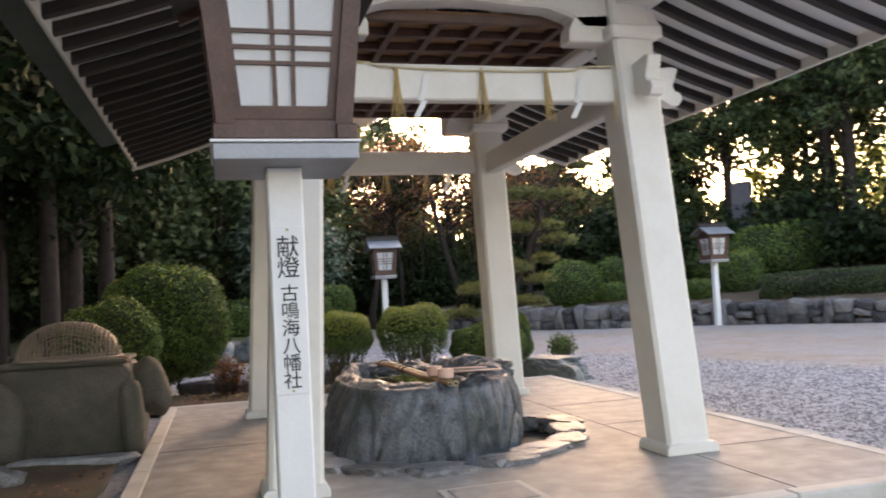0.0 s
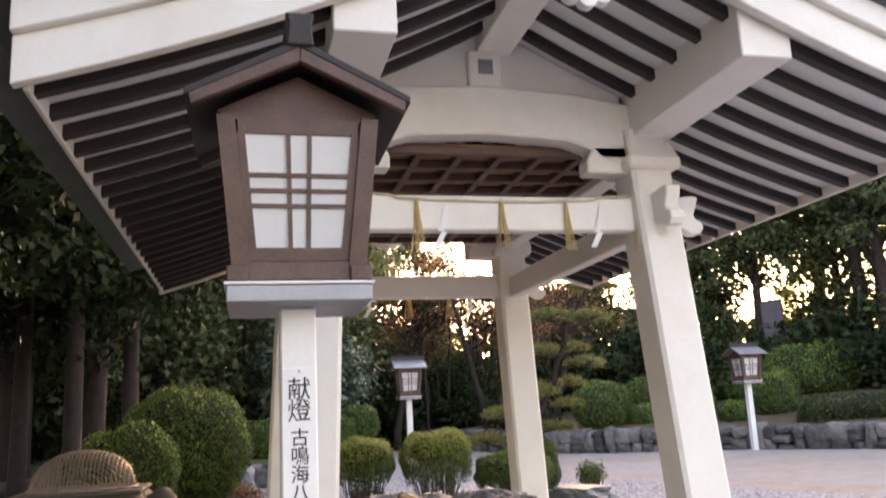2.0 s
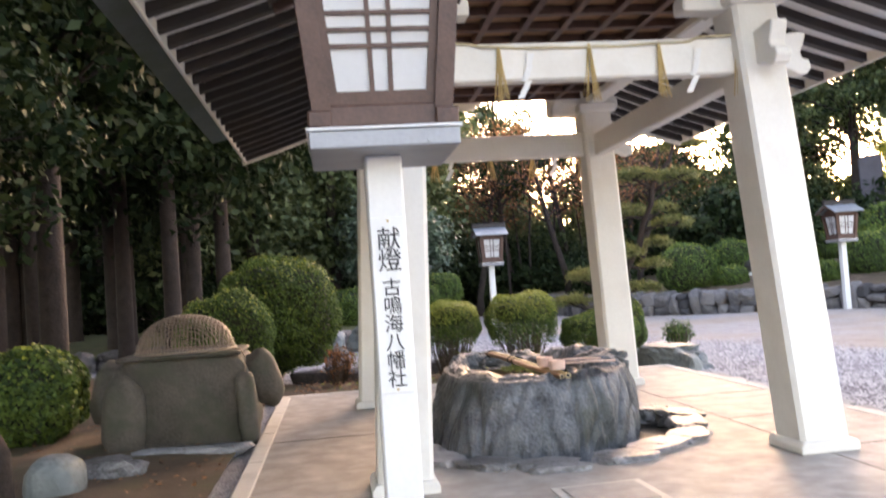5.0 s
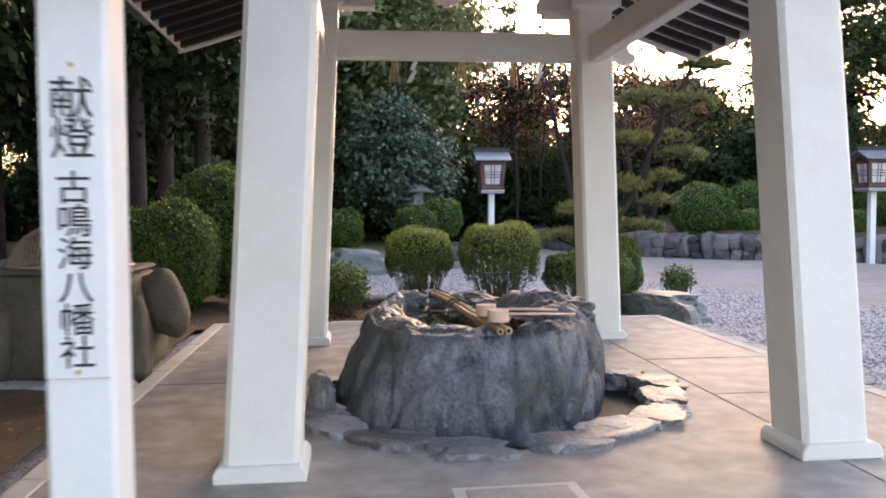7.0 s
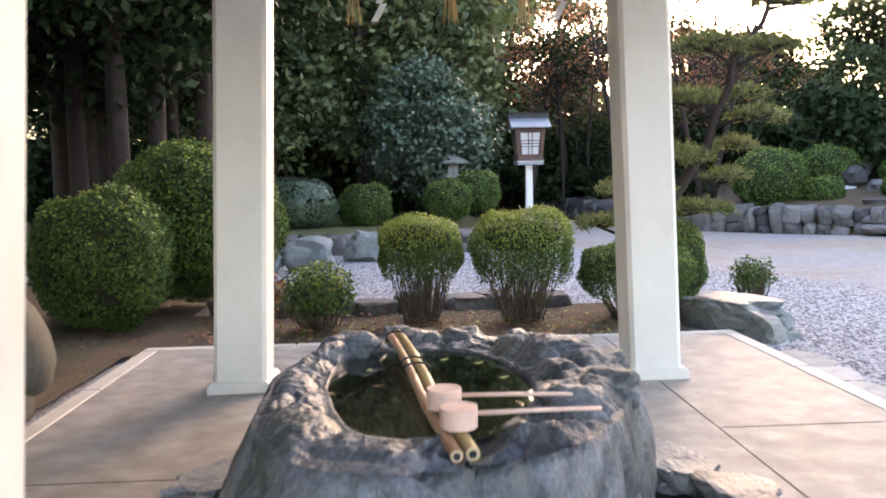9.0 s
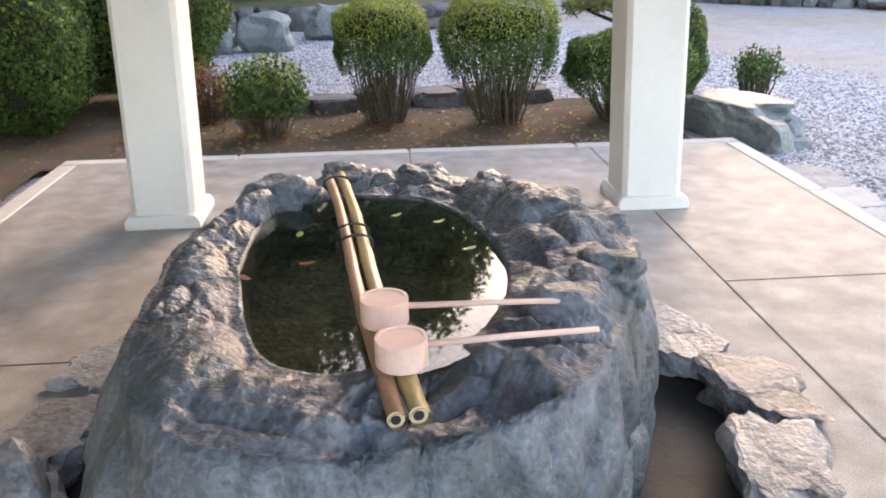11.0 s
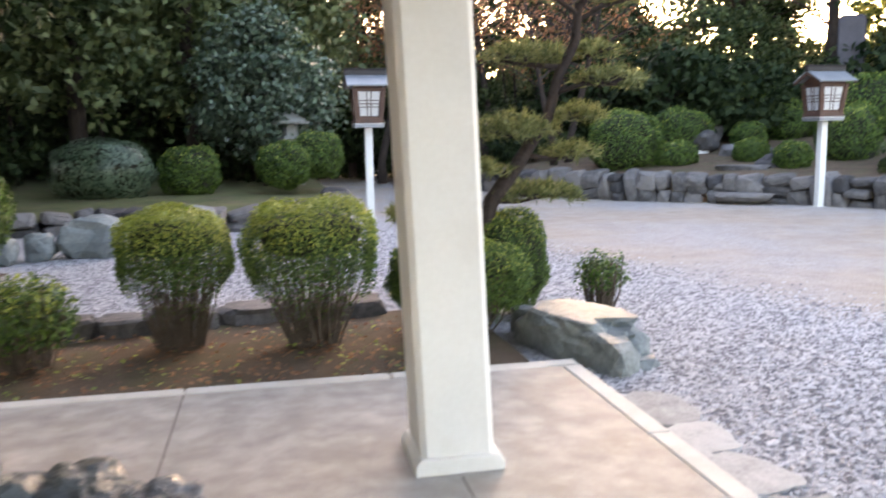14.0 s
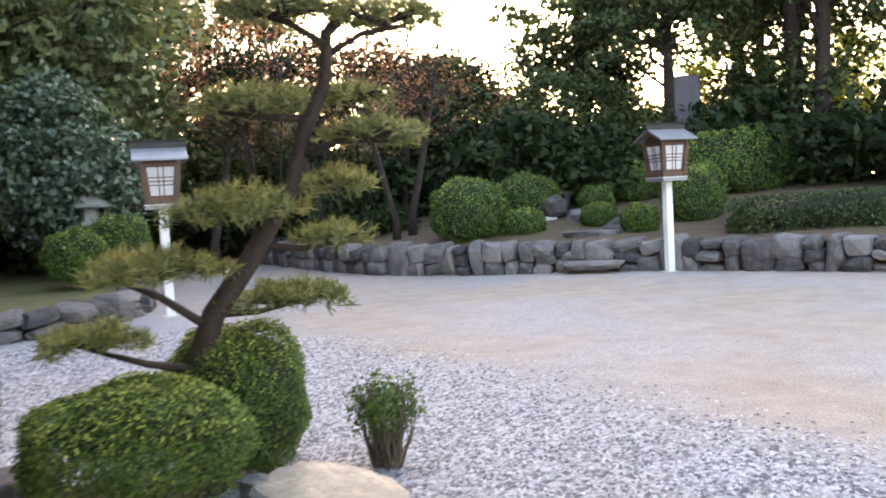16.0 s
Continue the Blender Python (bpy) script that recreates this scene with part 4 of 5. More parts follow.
part("hoop", tube([(0.48 * math.cos(q), 0.38 * math.sin(q), 0.012) for q in [2 * math.pi * k / 40 for k in range(41)]], 0.011, 6), M_WIRE, dome)
tie = thing("wire_tie", pose(-2.58, 0.75, 0.77), "twisted wire hanging from the trough's lip", "wire")
part("strand", tube([(-0.06, 0, 0.01), (0.02, -0.02, 0.0), (0.06, -0.04, -0.08), (0.05, -0.05, -0.2)], 0.006, 5), M_WIRE, tie)

# ---- stones ----
def stone(name, x, y, z, s, seed, mat, label, rz=0, rough=0.28, flat=0.0, group="", sub=3):
    t = thing(name, pose(x, y, z, rz=rz), label, "stone", group)
    part("stone", rock(*s, seed, rough, flat, sub), mat, t)
    return t


stone("boulder", 2.68, 3.92, -0.02, (0.29, 0.60, 0.27), 6, M_GREENROCK, "large pale green boulder at the corner of the platform", 14, 0.32, 0.75, sub=4)
stone("boulder", 2.92, 3.52, -0.09, (0.16, 0.24, 0.11), 9, M_GREENROCK, "low grey-green rock beside the kerb", 10, 0.3, 0.4)
stone("boulder", -1.95, 10.6, 0.05, (0.42, 0.30, 0.36), 14, M_GREENROCK, "rounded pale boulder on the earth", 0)
stone("boulder", -2.6, 10.4, 0.0, (0.22, 0.2, 0.2), 15, M_GREENROCK, "small pale boulder beside a larger one", 0)
stone("boulder", -3.0, 10.1, 0.0, (0.2, 0.2, 0.18), 16, M_GREENROCK, "small pale boulder beside a larger one", 0)
stone("boulder", -0.85, 12.3, 0.02, (0.62, 0.40, 0.34), 17, M_GREENROCK, "grey slab-sided boulder on the gravel", 12)
stone("boulder", -3.66, -0.72, 0.05, (0.19, 0.19, 0.19), 18, M_GREENROCK, "round grey stone on bare soil", 0, 0.08)
stone("boulder", -3.45, -0.25, -0.02, (0.24, 0.18, 0.13), 19, M_FLATROCK, "broken stone on bare soil", 0)
stone("boulder", -3.0, 0.45, -0.06, (0.5, 0.15, 0.08), 20, M_FLATROCK, "flat stone before the trough", 0)
random.seed(8)
for k in range(8):
    x = -2.0 + 0.46 * k + random.uniform(-0.06, 0.06)
    stone("bed_edge_rock", x, LINE_BACK(x) + 0.05, -0.06, (random.uniform(0.24, 0.34), random.uniform(0.15, 0.24), random.uniform(0.18, 0.30)), 60 + k, M_WALLROCK, "dark rock edging the planted bed", random.uniform(-20, 20), 0.3, 0.5, "bed edge rocks")
for k in range(9):
    y = 2.55 - 0.46 * k
    stone("paving_stone", 2.62 + random.uniform(-0.03, 0.05), y, -0.10, (random.uniform(0.15, 0.22), random.uniform(0.2, 0.26), 0.06), 80 + k, M_PAVING, "flat stone laid along the kerb", random.uniform(-20, 20), 0.3, 0.3, "stones along the kerb")
stone("leaning_stone", -1.15, -0.60, 0.07, (0.07, 0.11, 0.17), 33, M_FLATROCK, "pale wedge-shaped stone leaning on the basin", 25, 0.25, 0.0)
stone("pale_stone", 12.3, 19.2, 0.70, (0.24, 0.18, 0.26), 31, M_PALE, "small upright white stone on the bank", 0, 0.15)


def boxy(sx, sy, sz, seed):
    """An angular block with broken corners."""
    bm = bmesh.new()
    bmesh.ops.create_icosphere(bm, subdivisions=3, radius=1)
    r = random.Random(seed)
    cuts = [(Vector((r.uniform(-1, 1), r.uniform(-1, 1), r.uniform(-1, 1))).normalized(), r.uniform(0.95, 1.15)) for _ in range(7)]
    off = Vector((seed * 3.3, seed, 0))
    for v in bm.verts:
        q = Vector([math.copysign(abs(a) ** 0.42, a) for a in v.co])
        for n, d in cuts:
            e = q.dot(n) - d
            if e > 0:
                q -= n * e
        q += v.co * (noise.noise(v.co * 2.5 + off) * 0.10 + noise.noise(v.co * 7 + off) * 0.04)
        v.co = (q.x * sx, q.y * sy, q.z * sz)
    return bm


def stone_wall(name, line, z0, z1, label, seed):
    """A retaining wall of fitted stones, each one a piece."""
    random.seed(seed)
    w = tagged(new(name), label, "stone wall", kind="structure")
    bases = [boxy(0.5, 0.34, 0.5, seed + i) for i in range(9)]
    kinds = []
    for b in bases:
        me = bpy.data.meshes.new("wall_stone")
        b.to_mesh(me)
        b.free()
        me.materials.append(M_WALLROCK)
        kinds.append(me)
    pts = along(line, 0.16)
    i = 0
    while i < len(pts) - 2:
        wd = random.choice((0.32, 0.36, 0.48, 0.52, 0.66))
        step = max(2, round(wd / 0.16))
        j = min(i + step, len(pts) - 1)
        (xa, ya), (xb, yb) = pts[i], pts[j]
        ang = math.degrees(math.atan2(yb - ya, xb - xa))
        ln = math.hypot(xb - xa, yb - ya)
        xm, ym = (xa + xb) / 2, (ya + yb) / 2
        g = ground_z(xm, ym) + z0
        rows = random.choice((1, 2, 2, 2, 3))
        hh = (z1 - g) / rows
        for r in range(rows):
            o = new("wall_stone", random.choice(kinds))
            o.parent = w
            o.matrix_basis = pose(xm + random.uniform(-0.07, 0.07), ym + random.uniform(-0.07, 0.07), g + hh * (r + 0.5), random.uniform(-6, 6), random.uniform(-13, 13), ang + random.choice((0, 180))) @ Matrix.Diagonal((ln * 1.06, 1.0, hh * 1.12 * random.uniform(0.8, 1.3), 1))
        i = j
    return w


stone_wall("wall_right", WALL_R, -0.05, 0.40, "dark fitted stone retaining wall below the bank", 21)
stone_wall("wall_left", WALL_L[2:], -0.05, 0.17, "low blue-grey stone retaining wall", 51)
for k in range(4):
    stone("stone_step", 10.98 + 0.27 * k, 15.02 + 0.43 * k, -0.06 + 0.19 * k, (0.66, 0.30, 0.14), 90 + k, M_WALLROCK, "rough stone step up the bank", -43, 0.2, 0.5, "bank steps")
for k, (x, y, z, s) in enumerate(((12.9, 18.4, 0.8, 0.4), (12.4, 19.3, 1.1, 0.45), (13.3, 17.4, 0.7, 0.35), (11.0, 18.2, 0.55, 0.35), (13.0, 20.4, 1.35, 0.5), (12.6, 16.3, 0.5, 0.4))):
    stone("bank_rock", x, y, z, (s, s * 0.8, s * 0.7), 120 + k, M_WALLROCK, "dark rock set in the bank", 30 * k, group="bank rocks")
tab = thing("stone_tablet", pose(18.42, 21.1, 1.2, rz=-38), "tall dark slate memorial tablet among shrubs", "stone tablet")
part("slab", prism([(-0.40, 0), (0.40, 0), (0.41, 2.2), (0.39, 3.6), (0.30, 3.70), (-0.3, 3.72), (-0.40, 3.6)], "y", -0.12, 0.12, 0.04), M_BLACKSTONE, tab)
part("base", rock(0.9, 0.5, 0.3, 77, 0.2), M_WALLROCK, tab)

# stone lantern on the low bank
sl = thing("stone_lantern", pose(1.1, 20.8, 0.15), "grey carved stone lantern beside clipped shrubs", "stone lantern")
M_GREY = material("grey_granite", (0.20, 0.20, 0.19), (0.34, 0.34, 0.32), 0.85, 5, 60, 0.5)
for nm, prof in (("base", [(0.36, 0.0), (0.36, 0.16), (0.24, 0.26)]), ("shaft", [(0.15, 0.26), (0.13, 0.7), (0.15, 1.1)]), ("platform", [(0.16, 1.1), (0.34, 1.22), (0.34, 1.30)]), ("firebox", [(0.20, 1.30), (0.20, 1.62)]), ("roof", [(0.50, 1.62), (0.52, 1.68), (0.30, 1.82), (0.10, 1.95)]), ("finial", [(0.07, 1.95), (0.11, 2.03), (0.06, 2.13), (0.01, 2.2)])):
    part(nm, lathe(prof, 6 if nm != "shaft" else 16, smooth=False), M_GREY, sl)

# ---- clipped shrubs ----
def shell(n, seed, rx, ry, rz, lump=0.06, power=2.4, zmin=-1.0):
    """Points and normals over a lumpy rounded box."""
    rng = np.random.default_rng(seed)
    d = rng.normal(0, 1, (int(n * 1.6), 3))
    d /= np.linalg.norm(d, axis=1, keepdims=True)
    d = d[d[:, 2] > zmin][:n]
    k = (np.abs(d) ** power).sum(axis=1) ** (-1 / power)
    off = seed * 1.37
    k = k * (1 + lump * (np.sin(d[:, 0] * 5 + off) * np.cos(d[:, 1] * 4 - off) + 0.7 * np.sin(d[:, 2] * 7 + off * 2 + d[:, 0] * 6) + 0.4 * np.sin(d[:, 1] * 13 + off * 3)))
    k = k * rng.uniform(0.90, 1.03, len(d))
    p = d * k[:, None] * np.array([rx, ry, rz])
    nrm = d / np.array([rx, ry, rz])
    nrm /= np.linalg.norm(nrm, axis=1, keepdims=True)
    return p, nrm


def hull(rx, ry, rz, seed, k=0.86):
    b = rock(rx * k, ry * k, rz * k, seed, 0.08, 0, 3, 2.0, True)
    return b


def shrub(x, y, rx, ry, z0, z1, leaves, size, seed, label, stem=0.0, yellow=0.0, mat=None, group="", base=None, sparse=False):
    """A clipped shrub: leaves over a near-black solid hull that paints the inner shade, on bare stems if stem > 0."""
    g = ground_z(x, y) if base is None else base
    t = thing("clipped_shrub", pose(x, y, g), label, "shrub", group)
    zc, rz = (z0 + z1) / 2 - g, (z1 - z0) / 2
    mat = mat or M_LEAF
    p, nrm = shell(leaves, seed, rx, ry, rz, 0.06, 3.3 if stem and not sparse else 2.4)
    if sparse:
        p *= np.random.default_rng(seed + 3).uniform(0.4, 1.1, (len(p), 1))
    p[:, 2] += zc
    if stem:
        low = p[:, 2] < zc
        pull = np.clip((zc - p[:, 2]) / rz, 0, 1)
        p[:, 0] *= 1 - 0.22 * pull
        p[:, 1] *= 1 - 0.22 * pull
        rng = np.random.default_rng(seed + 5)
        keep = ~(low & (rng.random(len(p)) < np.clip(1.5 * pull, 0, 0.97)))
        p, nrm = p[keep], nrm[keep]
    if yellow:
        rng = np.random.default_rng(seed + 9)
        top = rng.random(len(p)) < yellow * np.clip((p[:, 2] - zc) / rz * 1.5 - 0.1, 0.02, 1)
        leaf_cloud("new_growth", p[top] * np.array([1, 1, 1.02]), nrm[top], size, M_LEAF_Y, t, seed + 1, label="yellow-green top growth")
        p, nrm = p[~top], nrm[~top]
    leaf_cloud("foliage", p, nrm, size, mat, t, seed)
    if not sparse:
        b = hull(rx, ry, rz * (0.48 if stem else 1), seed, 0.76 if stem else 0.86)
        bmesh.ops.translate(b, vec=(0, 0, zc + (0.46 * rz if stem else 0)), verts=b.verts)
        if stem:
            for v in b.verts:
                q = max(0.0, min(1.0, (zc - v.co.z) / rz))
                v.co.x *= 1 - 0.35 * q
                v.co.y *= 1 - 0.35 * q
        part("shade_core", b, M_HULL, t)
    random.seed(seed)
    if stem:
        bm = bmesh.new()
        sprigs = []
        for k in range(115 if not sparse else 80):
            a = random.uniform(0, 2 * math.pi)
            r = math.sqrt(random.random())
            top = Vector((rx * 0.93 * r * math.cos(a), ry * 0.93 * r * math.sin(a), zc + rz * random.uniform(-0.15, 0.5 if not sparse else 0.9)))
            foot = Vector((rx * 0.40 * r * math.cos(a + 0.4), ry * 0.40 * r * math.sin(a + 0.4), 0.0))
            mid = foot.lerp(top, 0.5) + Vector((random.uniform(-0.05, 0.05), random.uniform(-0.05, 0.05), -0.03))
            tube([foot, mid, top], [0.0075, 0.0055, 0.0025], 4, bm, cap=False)
            sprigs += [mid.lerp(top, random.uniform(-0.2, 0.7)) + Vector((random.gauss(0, 0.022), random.gauss(0, 0.022), random.gauss(0, 0.02))) for _ in range(6)]
        if not sparse:
            q = np.array([tuple(v) for v in sprigs])
            leaf_cloud("low_foliage", q, np.tile(np.array([0.0, 0.0, 1.0]), (len(q), 1)) + np.random.default_rng(seed).normal(0, 0.8, q.shape), size * 1.1, mat, t, seed + 2, label="sparse lower leaves")
        part("stem", bm, M_STEM, t, "bare brown stems")["kind"] = "stuff"
    return t


BED = "shrubs in the bed behind the platform"
shrub(-0.16, 4.62, 0.40, 0.36, 0.20, 0.94, 30000, 0.0125, 1, "mushroom-shaped clipped shrub with yellow-green top on bare stems", 1, 0.85, group=BED)
shrub(0.82, 4.42, 0.47, 0.41, 0.14, 0.98, 34000, 0.0125, 2, "broad clipped shrub with yellow-green top on bare stems", 1, 0.75, group=BED)
shrub(1.90, 4.38, 0.50, 0.40, 0.02, 0.67, 40000, 0.0125, 3, "wide rounded clipped hedge shrub on bare stems", 1, 0.25, group=BED)
shrub(2.47, 5.22, 0.42, 0.40, -0.08, 0.80, 30000, 0.0125, 4, "round clipped shrub at the foot of a pine", 0, 0.25, group=BED)
shrub(-1.12, 4.22, 0.36, 0.32, -0.05, 0.56, 4200, 0.024, 5, "loose thin shrub with pale leaves", 1, 0.45, group=BED, sparse=True)
shrub(3.30, 4.93, 0.23, 0.22, -0.02, 0.45, 2000, 0.019, 6, "small half-bare shrub beside a boulder", 1, 0.1, sparse=True)
shrub(-3.15, 4.45, 0.62, 0.56, 0.0, 1.27, 26000, 0.022, 7, "large rounded glossy green shrub on the earth", 0, 0.12)
shrub(-2.55, 5.85, 0.88, 0.82, 0.08, 1.77, 30000, 0.026, 8, "tall rounded clipped evergreen shrub", 0, 0.12)
shrub(-4.75, 1.6, 0.62, 0.55, -0.05, 0.85, 12000, 0.034, 9, "leafy green shrub beside the stone trough", 0, 0.1)
shrub(-1.7, 4.75, 0.25, 0.22, -0.05, 0.45, 700, 0.03, 10, "thin brown shrub nearly bare of leaves", 1, 0.0, mat=M_MAPLE, sparse=True)
BALLS = "clipped ball shrubs"
for k, (x, y, r, top) in enumerate(((-1.35, 18.8, 0.70, 1.24), (0.86, 18.6, 0.63, 1.30), (1.72, 19.4, 0.66, 1.54))):
    shrub(x, y, r, r, top - 1.75 * r, top, 8000, 0.037, 20 + k, "dome-shaped clipped shrub on the low bank", 0, 0.15, group=BALLS, base=top - 1.8 * r)
shrub(-3.2, 18.2, 1.1, 0.9, 0.0, 1.45, 5000, 0.06, 24, "dark spreading conifer shrub", 0, 0, mat=M_LEAF_C, base=0.0)
for k, (x, y, rx, rz0, top, ll) in enumerate((
        (9.72, 18.6, 0.92, 0.35, 1.99, "large ball-shaped clipped shrub above the stone wall"), (10.95, 18.1, 0.56, 0.40, 1.16, "low dome shrub beside a larger ball"),
        (11.95, 19.8, 0.82, 0.7, 2.06, "rounded clipped shrub on the bank"), (13.75, 19.2, 0.50, 0.75, 1.64, "small ball shrub among bank rocks"),
        (12.70, 17.4, 0.42, 0.50, 1.20, "small ball shrub near the stone steps"), (15.0, 21.4, 0.95, 1.2, 2.55, "rounded shrub behind others on the bank"),
        (15.5, 20.1, 0.85, 1.0, 2.25, "rounded shrub behind others on the bank"), (12.85, 15.9, 0.43, 0.42, 1.14, "small ball shrub behind the wall"),
        (14.45, 16.0, 0.74, 0.40, 2.0, "tall ball shrub behind the lantern"), (15.7, 22.3, 1.3, 1.4, 3.0, "wide mounded shrub high on the bank"))):
    shrub(x, y, rx, rx * 0.95, rz0, top, 9000 if rx > 0.6 else 5000, 0.036, 40 + k, ll, 0, 0.15, group=BALLS, base=rz0 - 0.05)
shrub(18.5, 18.8, 2.25, 1.3, 1.0, 3.05, 16000, 0.048, 55, "long cloud-shaped clipped hedge before the tablet", 0, 0.2, base=1.15)
hedge = thing("long_hedge", pose(16.45, 11.2, 0.28, rz=-46.6), "long straight clipped hedge above the stone wall", "hedge")
p, nrm = shell(22000, 56, 3.75, 0.7, 0.49, 0.03, 6.0)
p[:, 2] += 0.45
leaf_cloud("foliage", p, nrm, 0.046, M_LEAF_LIT, hedge, 57)
# Solid core whose dark colour stands for shade inside the hedge.
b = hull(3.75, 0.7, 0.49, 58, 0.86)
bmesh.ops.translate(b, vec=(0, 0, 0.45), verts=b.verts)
part("shade_core", b, M_HULL, hedge)

# ---- cloud-pruned pines ----
def pine(name, m, trunk, limbs, pads, label, needles, size, seed):
    t = thing(name, m, label, "pine tree")
    part("trunk", tube([p for p, r in trunk], [r for p, r in trunk], 9), M_BARK, t)
    for pts, r in limbs:
        part("limb", tube(pts, [r, r * 0.75, r * 0.4][:len(pts)], 6), M_BARK, t)
    for k, (x, y, z, rx, ry, rz) in enumerate(pads):
        rng = np.random.default_rng(seed + k)
        n = int(needles * rx * ry / 0.25)
        a = rng.uniform(0, 2 * np.pi, n)
        r = np.sqrt(rng.random(n)) * (1 + 0.18 * np.sin(a * 3 + k) + 0.12 * np.sin(a * 7 + 2 * k))
        c = np.stack([x + rx * r * np.cos(a), y + ry * r * np.sin(a), z + rz * (1 - np.clip(r, 0, 1) ** 2) * rng.uniform(-0.1, 1.0, n) + rng.normal(0, 0.02, n)], axis=1)
        # tufts: needles fan out from shared shoot tips
        tip = c[rng.integers(0, max(1, n // 9), n)]
        d = rng.normal(0, 1, (n, 3)) + np.array([0, 0, 0.7])
        d /= np.linalg.norm(d, axis=1, keepdims=True)
        cc = tip + d * size * 0.5
        s = np.cross(d, rng.normal(0, 1, (n, 3)))
        s /= np.linalg.norm(s, axis=1, keepdims=True) + 1e-9
        wv = size * 0.075
        v = np.empty((n, 4, 3))
        v[:, 0], v[:, 1], v[:, 2], v[:, 3] = tip - s * wv, tip + s * wv, cc + d * size * 0.5 + s * wv * 0.3, cc + d * size * 0.5 - s * wv * 0.3
        me = bpy.data.meshes.new("needle_pad")
        me.vertices.add(n * 4)
        me.vertices.foreach_set("co", v.reshape(-1))
        me.loops.add(n * 4)
        me.loops.foreach_set("vertex_index", np.arange(n * 4, dtype=np.int32))
        me.polygons.add(n)
        me.polygons.foreach_set("loop_start", np.arange(0, n * 4, 4, dtype=np.int32))
        me.update(calc_edges=True)
        me.materials.append(M_PINE)
        o = new("needle_pad", me)
        o.parent = t
        bm = bmesh.new()
        random.seed(seed + k)
        for q in range(9):
            aa = random.uniform(0, 6.28)
            tube([(x, y, z - 0.02), (x + rx * 0.5 * math.cos(aa), y + ry * 0.5 * math.sin(aa), z + 0.01), (x + rx * 0.92 * math.cos(aa + 0.3), y + ry * 0.92 * math.sin(aa + 0.3), z + 0.03)], [0.02, 0.013, 0.005], 5, bm, cap=False)
        part("twig", bm, M_BARK, o)["kind"] = "stuff"
        o["kind"] = "stuff"
    return t


pine("pine_tree", pose(2.27, 5.02, -0.12), 
     [((0, 0, 0), 0.085), ((-0.04, 0, 0.70), 0.075), ((0.08, 0, 1.02), 0.068), ((0.31, 0, 1.32), 0.062), ((0.42, 0.02, 1.48), 0.055), ((0.58, 0, 1.72), 0.048), ((0.66, 0, 2.04), 0.045), ((0.81, 0, 2.32), 0.042), ((0.84, 0, 2.62), 0.038), ((1.15, 0, 2.96), 0.03), ((1.28, 0, 3.35), 0.02)],
     [([(0.05, 0, 0.95), (-0.2, -0.05, 1.15), (-0.45, -0.05, 1.28)], 0.03), ([(-0.04, 0, 0.72), (-0.3, -0.1, 0.80), (-0.6, -0.1, 0.92)], 0.028), ([(0.1, 0, 1.02), (0.35, 0.1, 1.0), (0.6, 0.1, 1.04)], 0.025), ([(0.36, 0, 1.4), (0.6, 0, 1.36), (0.9, 0, 1.38)], 0.025),
      ([(0.62, 0, 1.9), (0.85, -0.1, 1.98), (1.15, -0.1, 1.97)], 0.026), ([(0.7, 0, 2.12), (0.4, 0.1, 2.15), (0.2, 0.1, 2.18)], 0.026), ([(0.84, 0, 2.5), (1.05, 0, 2.62), (1.3, 0, 2.68)], 0.024), ([(0.84, 0, 2.55), (0.6, -0.1, 2.66), (0.4, -0.1, 2.7)], 0.024), ([(1.2, 0, 3.1), (1.4, 0.1, 3.15), (1.6, 0.1, 3.18)], 0.018)],
     [(0.25, 0, 1.58, 0.38, 0.32, 0.17), (0.80, 0.05, 1.40, 0.22, 0.22, 0.09), (-0.25, -0.05, 1.28, 0.39, 0.30, 0.13), (-0.55, -0.1, 0.94, 0.27, 0.24, 0.09), (0.52, 0.1, 1.05, 0.38, 0.26, 0.10),
      (0.86, 0, 1.72, 0.22, 0.22, 0.09), (1.10, -0.1, 2.00, 0.30, 0.26, 0.11), (0.42, 0.1, 2.21, 0.38, 0.30, 0.13), (1.0, 0.12, 2.25, 0.22, 0.22, 0.1), (0.55, -0.1, 2.72, 0.36, 0.30, 0.13), (1.22, 0, 2.71, 0.36, 0.28, 0.12), (1.45, 0.1, 3.2, 0.35, 0.3, 0.13), (1.1, -0.05, 3.38, 0.33, 0.28, 0.14)],
     "cloud-pruned pine with flat needle pads on a bent trunk", 5200, 0.075, 300)

# ---- trees ----
def crown_points(n, clumps, seed, rx, ry, z0, z1, droop=0.0, hollow=0.35, spread=0.5, flat=0.6):
    """Leaf places gathered in clumps through a crown."""
    rng = np.random.default_rng(seed)
    d = rng.normal(0, 1, (clumps, 3))
    d /= np.linalg.norm(d, axis=1, keepdims=True)
    r = hollow + (1 - hollow) * rng.random(clumps) ** 0.6
    c = d * r[:, None]
    taper = 1 - 0.35 * np.clip(c[:, 2], -1, 1) * (c[:, 2] > 0)
    c = np.stack([c[:, 0] * rx * taper, c[:, 1] * ry * taper, (z0 + z1) / 2 + c[:, 2] * (z1 - z0) / 2], axis=1)
    size = rng.uniform(0.6, 1.3, clumps) * spread
    i = rng.integers(0, clumps, n)
    o = rng.normal(0, 0.5, (n, 3)) * size[i][:, None] * np.array([1, 1, flat])
    p = c[i] + o
    p[:, 2] -= droop * np.hypot(o[:, 0], o[:, 1])
    nrm = o + np.array([0, 0, 0.5]) * size[i][:, None]
    nrm /= np.linalg.norm(nrm, axis=1, keepdims=True) + 1e-9
    return p, nrm, c


